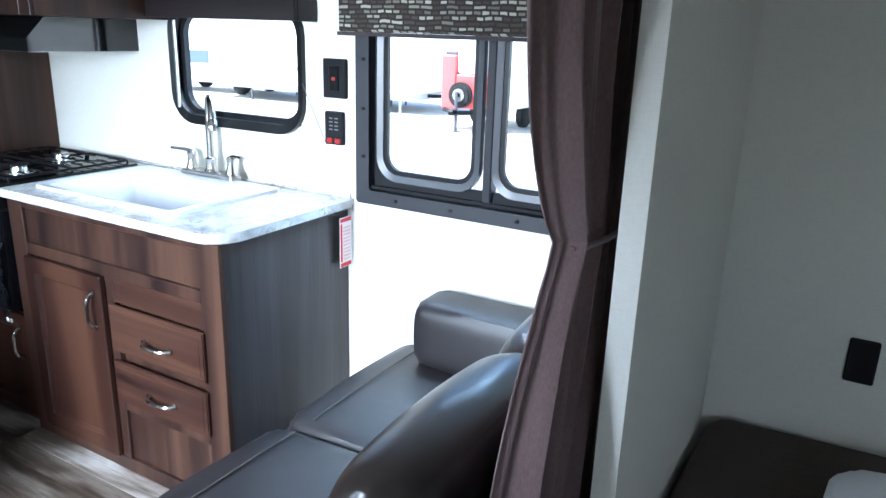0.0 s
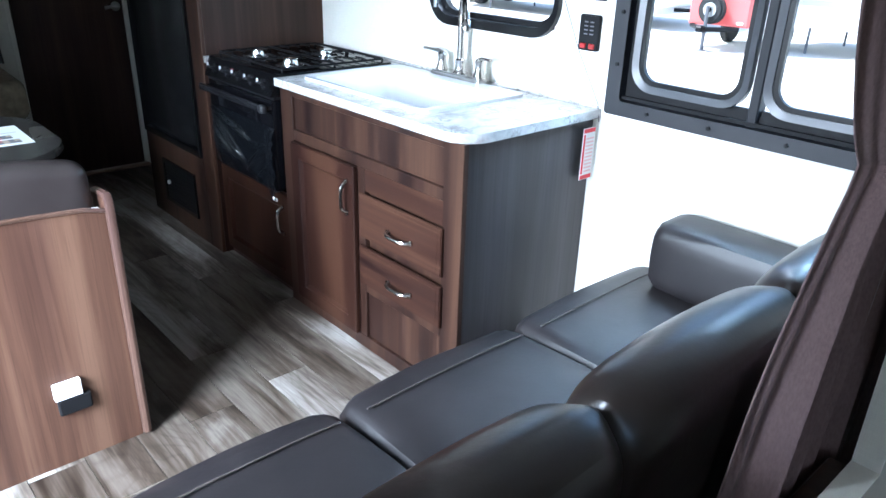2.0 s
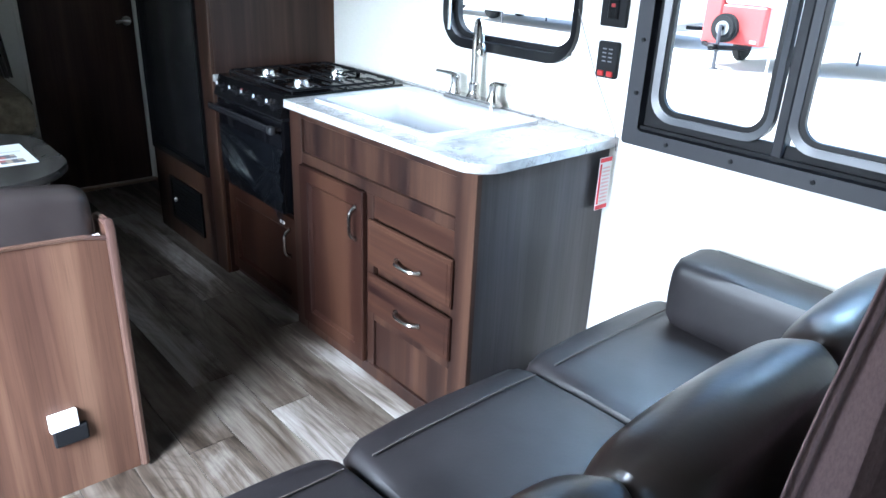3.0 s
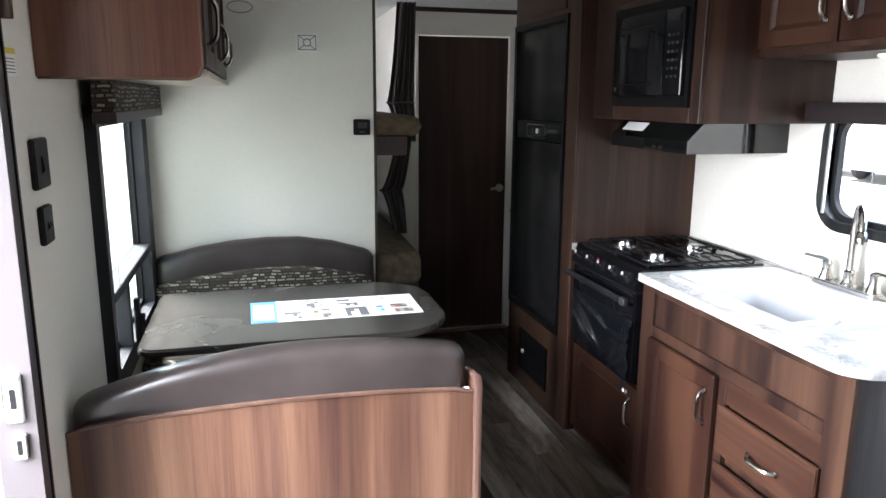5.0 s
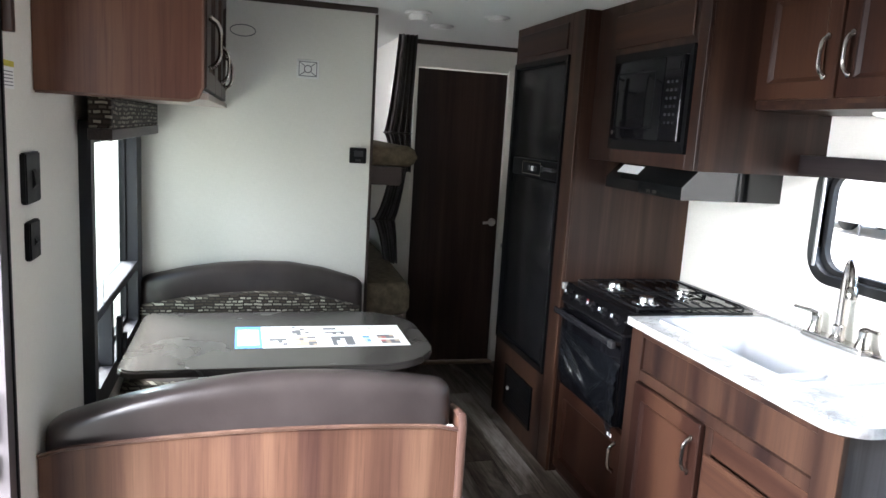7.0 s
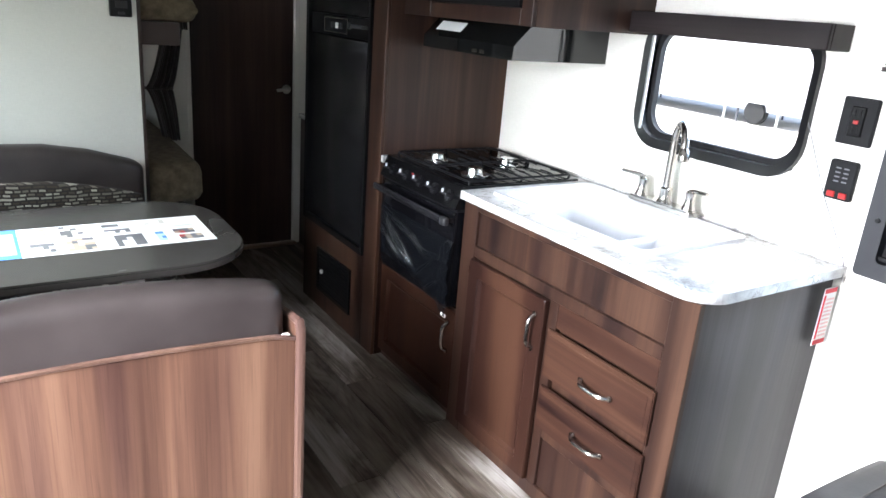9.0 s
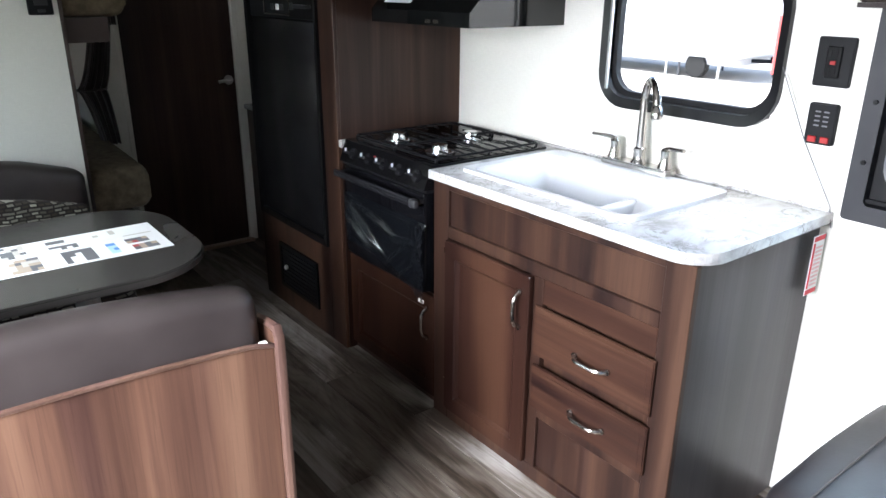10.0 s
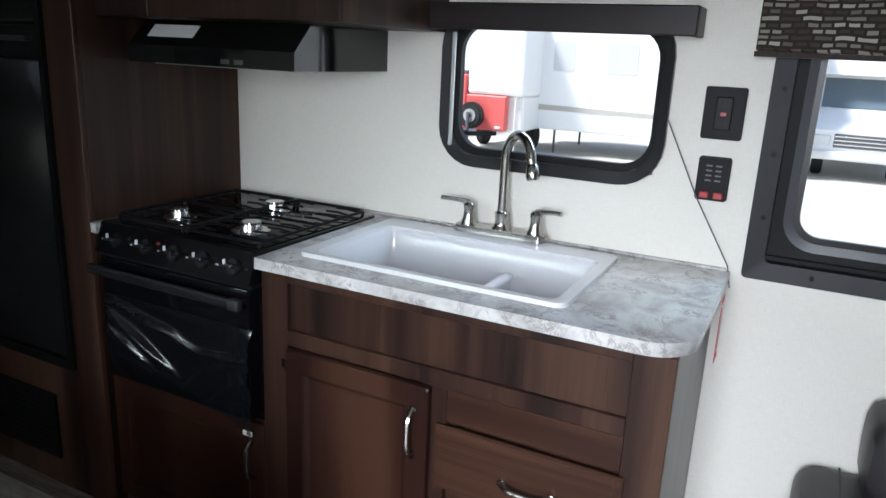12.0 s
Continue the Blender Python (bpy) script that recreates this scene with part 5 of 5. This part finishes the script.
for x0, x1, z0, z1 in ((2.39, 2.572, 0.462, 0.668), (0.775, 0.9, 0.3, 0.52)):
    arm = part("arm", cushion(x0, x1, -0.97, -0.37 if z1 > 0.6 else -0.26, z0, z1, 0.04, 0.008, x0), SOFA, sofa, "", True)
    part("seam", tube([(x0 + 0.002, -0.9, z1 - 0.055), (x0, -0.45, z1 - 0.055), (x0 + 0.03, -0.373, z1 - 0.05)], 0.0022, n=5), STITCH, arm, "stitched seam")
for x in (0.83, 2.5):
    for y in (-0.93, -0.37):
        part("foot", disc((x, y, 0.03), (0, 0, 1), 0.025, 0.06, 14), BLACK, sofa)

# ---- bedroom end ----
bed = thing("bed", (1.7, -2.2, 0), "bed with a dark brown spread beyond the curtain", "bed")
part("base", box(1.0, 2.56, -3.28, -1.22, 0, 0.3), TRIM, bed)
part("mattress", cushion(0.98, 2.57, -3.28, -1.21, 0.3, 0.5, 0.06, 0.02, 2), BEDBROWN, bed, "dark brown bedspread", True)
whole("pillow", cushion(1.75, 2.3, -2.0, -1.5, 0.5, 0.6, 0.055, 0.02, 7), PILLOW, "pale grey pillow on the bed", "pillow", smooth=True)
bsw = thing("light_switch", (XK, -1.52, 0.66), "black switch on the bedroom wall", "switch")
part("plate", box(XK - 0.014, XK, -1.56, -1.495, 0.66, 0.77, 0.004), BLACK, bsw)

# ---- ceiling fittings ----
det = thing("smoke_detector", (1.39, 2.12, CEIL - 0.05), "small white ceiling alarm with a stepped body", "alarm")
part("base", disc((1.39, 2.12, CEIL - 0.006), (0, 0, 1), 0.065, 0.012, 28, 0.003), WHITEPL, det, "", True)
part("body", disc((1.39, 2.12, CEIL - 0.026), (0, 0, 1), 0.045, 0.03, 28, 0.005), WHITEPL, det, "", True)
for x, y in ((1.75, 2.04), (1.6, 2.48)):
    lamp = thing("ceiling_light", (x, y, CEIL - 0.02), "shallow round white ceiling light, switched off", "lamp", "ceiling lights")
    part("rim", disc((x, y, CEIL - 0.005), (0, 0, 1), 0.062, 0.01, 30, 0.003), WHITEPL, lamp, "", True)
    part("lens", disc((x, y, CEIL - 0.013), (0, 0, 1), 0.045, 0.008, 30, 0.003), WHITEGLOW, lamp, "", True)

# ---- outside ----
whole("ground", box(-400, 400, -400, 400, GROUND - 0.5, GROUND), GRAVEL, "pale gravel dealer lot reaching the horizon", "ground", kind="structure")


def wheel(parent, x, y, r=0.36, across="x", w=0.22):
    ax = (1, 0, 0) if across == "x" else (0, 1, 0)
    t = part("wheel", disc((x, y, GROUND + r), ax, r, w, 28, 0.03), TYRE, parent, "black tyre", True)
    part("rim", disc((x, y, GROUND + r), ax, r * 0.58, w + 0.02, 20, 0.01), ALU, t, "silver rim", True)


def trailer(cx, cy, length, depth, height, body, label, along="y", lot="trailers on the lot", legs=False):
    """A travel trailer: body shell with rounded ends, windows, stripe, wheels, hitch."""
    t = thing("trailer", (cx, cy, GROUND), label, "trailer", lot)
    z0 = GROUND + 0.55
    a, b, h = length / 2, depth / 2, height
    c = cy if along == "y" else cx
    loop = round_rect(c - a, c + a, z0, z0 + h, [0.5, 0.35, 0.12, 0.12], 6)
    k = cx if along == "y" else cy
    axis = "x" if along == "y" else "y"
    part("body", prism(loop, axis, k - b, k + b, bevel=0.04), body, t, "", True)
    for s in (-1, 1):
        f = k + s * (b + 0.012)
        for off, wide in ((-0.3, 0.9), (0.12, 0.7), (0.33, 0.5)):
            w = c + off * length
            part("window", prism(round_rect(w - wide / 2, w + wide / 2, z0 + h * 0.52, z0 + h * 0.78, 0.06), axis, f - s * 0.02, f), VANGLASS, t, "pale curtained window")
        part("stripe", prism([(c - a + 0.2, z0 + 0.45), (c + a - 0.2, z0 + 0.45), (c + a - 0.2, z0 + 0.58), (c - a + 0.2, z0 + 0.5)], axis, f - s * 0.02, f), LTINK, t)
        for off in (-0.45, 0.45):
            p = (f - s * 0.15, c + off) if along == "y" else (c + off, f - s * 0.15)
            if legs:
                part("stabiliser_leg", tube([(p[0], p[1] + off * 4, GROUND), (p[0], p[1] + off * 4, z0 + 0.02)], 0.03, n=8), GREYINK, t)
            else:
                wheel(t, p[0], p[1], 0.34, axis)
    hx = [(k - 0.5, c - a), (k, c - a - 1.1), (k + 0.5, c - a)]
    part("hitch", tube([(p[0], p[1], z0 - 0.05) if along == "y" else (p[1], p[0], z0 - 0.05) for p in hx], 0.05, n=8), BLACK, t)
    return t


trailer(18.4, 3.1, 6.4, 2.4, 2.6, WHITEPAINT, "white travel trailer propped on legs on the gravel lot", legs=True)
far = trailer(19.0, 13.4, 8.0, 2.4, 2.7, WHITEPAINT, "white travel trailer with a grey skirt beyond the red one", legs=True)
part("wheel", disc((17.95, 10.6, GROUND + 0.32), (1, 0, 0), 0.32, 0.2, 28, 0.03), TYRE, far, "black tyre", True)
part("skirt", box(17.9, 20.1, 9.6, 17.2, GROUND + 0.36, GROUND + 0.56, 0.02), SKIRT, far, "grey lower skirt")
for y in (9.9, 11.5):
    part("stabiliser_leg", tube([(17.85, y, GROUND), (17.85, y, GROUND + 0.4)], 0.03, n=8), WHITEPL, far)
trailer(26.0, 24.5, 9.0, 2.5, 2.8, WHITEPAINT, "long white travel trailer parked further off")
trailer(20.0, -9.0, 7.5, 2.4, 2.7, WHITEPAINT, "white travel trailer parked on the gravel lot")
trailer(31.0, 12.2, 9.0, 2.5, 3.1, WHITEPAINT, "long white travel trailer parked in the next row")
trailer(32.0, 40.0, 10.0, 2.5, 2.8, WHITEPAINT, "long white travel trailer parked further off")
trailer(-24.0, 40.0, 8.0, 2.5, 2.8, WHITEPAINT, "white travel trailer across the lot from the door")
red = thing("red_trailer", (16.6, 6.8, GROUND), "red and white trailer with a spare wheel on its tongue", "trailer")
part("lower_front", box(16.0, 16.2, 6.1, 7.1, -0.31, 0.48, 0.03), REDPAINT, red, "flat red lower front")
part("side_column", box(16.0, 16.3, 7.102, 7.5, -0.34, 0.92, 0.03), REDPAINT, red, "tall red side piece")
part("white_cap", box(16.03, 18.4, 5.72, 7.098, 0.484, 2.3, 0.08, 2), WHITEPAINT, red, "white upper front")
part("roof_vent", box(16.1, 16.5, 7.14, 7.46, 0.921, 1.0, 0.02), GREYINK, red, "grey roof vent")
part("light_board", box(15.97, 16.0, 6.2, 6.34, -0.26, -0.2, 0.01), WHITEPL, red)
sp = part("spare_wheel", disc((15.82, 6.86, 0.02), (1, 0, 0), 0.3, 0.2, 30, 0.05), TYRE, red, "black spare wheel", True)
part("rim", disc((15.76, 6.86, 0.02), (1, 0, 0), 0.17, 0.12, 20, 0.02), ALU, sp, "", True)
part("hub", disc((15.69, 6.86, 0.02), (1, 0, 0), 0.05, 0.04, 14, 0.01), IRON, sp, "", True)
part("jack", tube([(15.62, 6.86, GROUND), (15.62, 6.86, GROUND + 0.02), (15.62, 6.86, GROUND + 0.021), (15.62, 6.86, 0.1)], [0.1, 0.1, 0.04, 0.04], n=10), GREYINK, red, "grey tongue jack")
part("hitch", tube([(16.0, 6.3, -0.36), (15.5, 6.86, -0.37), (16.0, 7.4, -0.36)], 0.05, n=8), BLACK, red)
part("coupler", box(15.35, 15.55, 6.78, 6.94, -0.42, -0.3, 0.03), IRON, red)
part("underbody", box(16.22, 18.4, 5.75, 7.45, -0.3, 0.48, 0.04), WHITEPAINT, red, "white lower body")
for y in (6.0, 7.3):
    part("tyre", disc((17.6, y, GROUND + 0.3), (0, 1, 0), 0.3, 0.2, 24, 0.03), TYRE, red, "black tyre", True)
part("stabiliser_leg", tube([(16.1, 5.9, GROUND), (16.1, 5.9, 0.5)], 0.03, n=8), WHITEPL, red)


def car(name, cx, cy, yaw, paint, label, length=4.6, height=1.5, cabin=(0.28, 0.92)):
    """A parked vehicle: body, glasshouse, wheels, lamps; its nose along its own +y."""
    t = thing(name, (cx, cy, GROUND), label, "car" if name == "car" else "van")
    a, w = length / 2, 0.92
    low = [(-a, 0.35), (a - 0.1, 0.35), (a, 0.6), (a - 0.08, 0.82), (a - 0.25, 0.92), (-a + 0.1, 0.98), (-a, 0.8)]
    y0, y1 = -a + (1 - cabin[1]) * length, a - cabin[0] * length
    up = [(y0, 0.9), (y1 + 0.45, 0.9), (y1, height), (y0 + 0.25, height)]
    pieces = [("body", prism(low, "x", -w, w, bevel=0.06), paint, ""), ("cabin", prism(up, "x", -w + 0.08, w - 0.08, bevel=0.03), paint, ""),
              ("windscreen", prism([(y1 + 0.42, 0.95), (y1 + 0.47, 0.95), (y1 + 0.06, height - 0.08), (y1 + 0.01, height - 0.08)], "x", -w + 0.16, w - 0.16), CARGLASS, "blue-grey windscreen"),
              ("side_window", prism([(y0 + 0.2, 0.98), (y1 + 0.3, 0.98), (y1 - 0.03, height - 0.1), (y0 + 0.35, height - 0.1)], "x", -w + 0.07, w - 0.07), CARGLASS, "blue-grey side windows"),
              ("grille", box(-0.45, 0.45, a - 0.02, a + 0.02, 0.55, 0.76, 0.01), IRON, ""), ("bumper", box(-w + 0.03, w - 0.03, a - 0.06, a + 0.05, 0.38, 0.52, 0.02), GREYINK, "")]
    pieces += [("headlight", box(s * 0.5, s * 0.82, a - 0.06, a + 0.01, 0.6, 0.75, 0.02), WHITEPL, "clear headlight") for s in (-1, 1)]
    pieces += [("tail_light", box(s * 0.58, s * 0.86, -a - 0.01, -a + 0.12, 0.66, 0.86, 0.02), REDPAINT, "red tail light") for s in (-1, 1)]
    pieces += [("wheel", disc((s * (w - 0.08), f * length * 0.31, 0.33), (1, 0, 0), 0.33, 0.2, 28, 0.03), TYRE, "black tyre") for s in (-1, 1) for f in (-1, 1)]
    m = Matrix.Translation((cx, cy, GROUND)) @ Matrix.Rotation(radians(yaw), 4, "Z")
    for n, bm, material, lab in pieces:
        bm.transform(m)
        part(n, bm, material, t, lab, n in ("body", "cabin", "wheel"))
    return t


van = thing("motorhome", (20.0, -1.05, GROUND), "white motorhome parked nose-on outside the sofa window", "motorhome")
VY0, VY1 = -2.05, -0.05


def nose(loop, y0, y1, bevel):
    """A side profile, in distance behind the bumper and height over the ground, pushed across the vehicle."""
    return prism([(17.7 + a, GROUND + h) for a, h in loop], "y", y0, y1, bevel=bevel)


part("cab", nose([(0.0, 0.42), (0.0, 1.02), (0.12, 1.16), (0.85, 1.4), (1.3, 2.12), (2.6, 2.12), (2.6, 0.42)], VY0, VY1, 0.07), WHITEPAINT, van, "", True)
part("coach", nose([(0.75, 2.13), (0.9, 2.95), (1.3, 3.15), (6.4, 3.15), (6.4, 0.45), (2.62, 0.45), (2.62, 2.13)], VY0 - 0.12, VY1 + 0.12, 0.1), WHITEPAINT, van, "", True)
part("windscreen", nose([(0.865, 1.45), (1.25, 2.06), (1.29, 2.04), (0.905, 1.43)], VY0 + 0.16, VY1 - 0.16, 0.0), CARGLASS, van, "blue-grey windscreen")
part("grille", box(17.67, 17.71, -1.55, -0.55, GROUND + 0.68, GROUND + 0.96, 0.01), GREYINK, van)
for k in range(3):
    part("grille_bar", box(17.66, 17.672, -1.54, -0.56, GROUND + 0.73 + 0.08 * k, GROUND + 0.755 + 0.08 * k), CHROME, van)
part("bumper", box(17.58, 17.75, VY0 + 0.02, VY1 - 0.02, GROUND + 0.42, GROUND + 0.6, 0.04, 2), WHITEPL, van, "", True)
for y in (-1.78, -0.32):
    light = part("headlight", box(17.67, 17.71, y - 0.17, y + 0.17, GROUND + 0.7, GROUND + 0.92, 0.02), WHITEPL, van, "clear headlight")
    part("indicator", box(17.675, 17.71, y + (0.175 if y > -1 else -0.235), y + (0.235 if y > -1 else -0.175), GROUND + 0.7, GROUND + 0.9, 0.01), YELLOW, light, "amber indicator")
    wheel(van, 18.6, y, 0.36, "y")
for y in (VY0 - 0.16, VY1 + 0.16):
    part("mirror", box(18.45, 18.55, y - 0.1, y + 0.1, GROUND + 1.45, GROUND + 1.8, 0.02), BLACK, van)
car("car", -6.5, 15.3, -88, WHITEPAINT, "white car with red tail lamps outside the entry door", 4.6, 1.55)
car("car", 19.5, 18.6, 10, WHITEPAINT, "white car parked beside the trailers", 4.5, 1.5)


def tree(cx, cy, h, seed):
    rnd = random.Random(seed)
    t = thing("tree", (cx, cy, GROUND), "leafy green tree at the edge of the lot", "tree", "trees beyond the lot")
    bm = tube([(cx, cy, GROUND), (cx + 0.1, cy, GROUND + h * 0.4), (cx, cy + 0.1, GROUND + h * 0.85)], [0.25, 0.17, 0.05], n=8)
    for k in range(7):
        a, z = rnd.random() * 6.28, GROUND + h * rnd.uniform(0.35, 0.7)
        tube([(cx, cy, z), (cx + math.cos(a) * h * 0.22, cy + math.sin(a) * h * 0.22, z + h * 0.16)], [0.09, 0.02], bm, 6)
    part("trunk", bm, BARK, t)
    verts, faces = [], []
    for _ in range(900):
        d = Vector((rnd.gauss(0, 1), rnd.gauss(0, 1), rnd.gauss(0, 1))).normalized() * rnd.random() ** 0.4
        c = Vector((cx, cy, GROUND + h * 0.68)) + Vector((d.x * h * 0.33, d.y * h * 0.33, d.z * h * 0.34))
        u = Vector((rnd.gauss(0, 1), rnd.gauss(0, 1), rnd.gauss(0, 1))).normalized() * 0.28
        w = u.orthogonal().normalized() * 0.2
        n = len(verts)
        verts += [c - u, c + w, c + u, c - w]
        faces.append((n, n + 1, n + 2, n + 3))
    me = bpy.data.meshes.new("crown")
    me.from_pydata([v - ROOT[t.name] for v in verts], [], faces)
    me.materials.append(LEAF)
    new("crown", me).parent = t


for k, (x, y, h) in enumerate(((58, -20, 8), (64, 14, 6.5), (75, 60, 6), (66, 44, 9), (-50, 40, 9), (-55, 62, 8), (-48, 20, 8), (60, -42, 8))):
    tree(x, y, h, k)

post = thing("marker_post", (13.7, 1.43, GROUND), "thin leaning wooden post standing in the gravel", "post")
part("post", tube([(13.7, 1.43, GROUND), (13.69, 1.41, GROUND + 0.4), (13.68, 1.38, GROUND + 0.8)], [0.035, 0.032, 0.028], n=8), POSTWOOD, post)
weeds = bmesh.new()
rnd = random.Random(21)
for _ in range(150):
    gx, gy, ga, gh = 13.0 + rnd.gauss(0, 0.25), 0.35 + rnd.gauss(0, 0.2), rnd.random() * 6.28, rnd.uniform(0.12, 0.38)
    tip = Vector((gx + math.cos(ga) * gh * 0.4, gy + math.sin(ga) * gh * 0.4, GROUND + gh))
    side_ = Vector((-math.sin(ga), math.cos(ga), 0)) * 0.018
    mid = Vector((gx, gy, GROUND)).lerp(tip, 0.5) + Vector((0, 0, 0.04))
    blade = [weeds.verts.new(p) for p in (Vector((gx, gy, GROUND)) - side_, Vector((gx, gy, GROUND)) + side_, mid + side_, tip, mid - side_)]
    weeds.faces.new(blade)
whole("weeds", weeds, WEED, "pale green tuft of weeds in the gravel", "weeds", kind="stuff")

# ---- floor planks ----
PW, plank_meshes = 0.148, {}
rnd = random.Random(5)
x = XL - 0.002
while x < XK:
    wide = min(PW, XK - x)
    y = YF + 0.01 - rnd.random() * 1.1
    while y < 4.39:
        y0, y1 = max(y, YF + 0.005), min(y + 1.2, 4.395)
        if y1 - y0 > 0.05:
            key = (round(wide, 4), round(y1 - y0, 4))
            if key not in plank_meshes:
                bm = box(0.0008, wide - 0.0008, 0.0008, y1 - y0 - 0.0008, -0.004, 0.0, 0.0012)
                me = bpy.data.meshes.new("plank")
                bm.to_mesh(me)
                bm.free()
                me.materials.append(PLANK)
                plank_meshes[key] = me
            p = new("plank", plank_meshes[key])
            p.location = (x, y0, 0)
            p.parent = floor
        y += 1.2
    x += PW
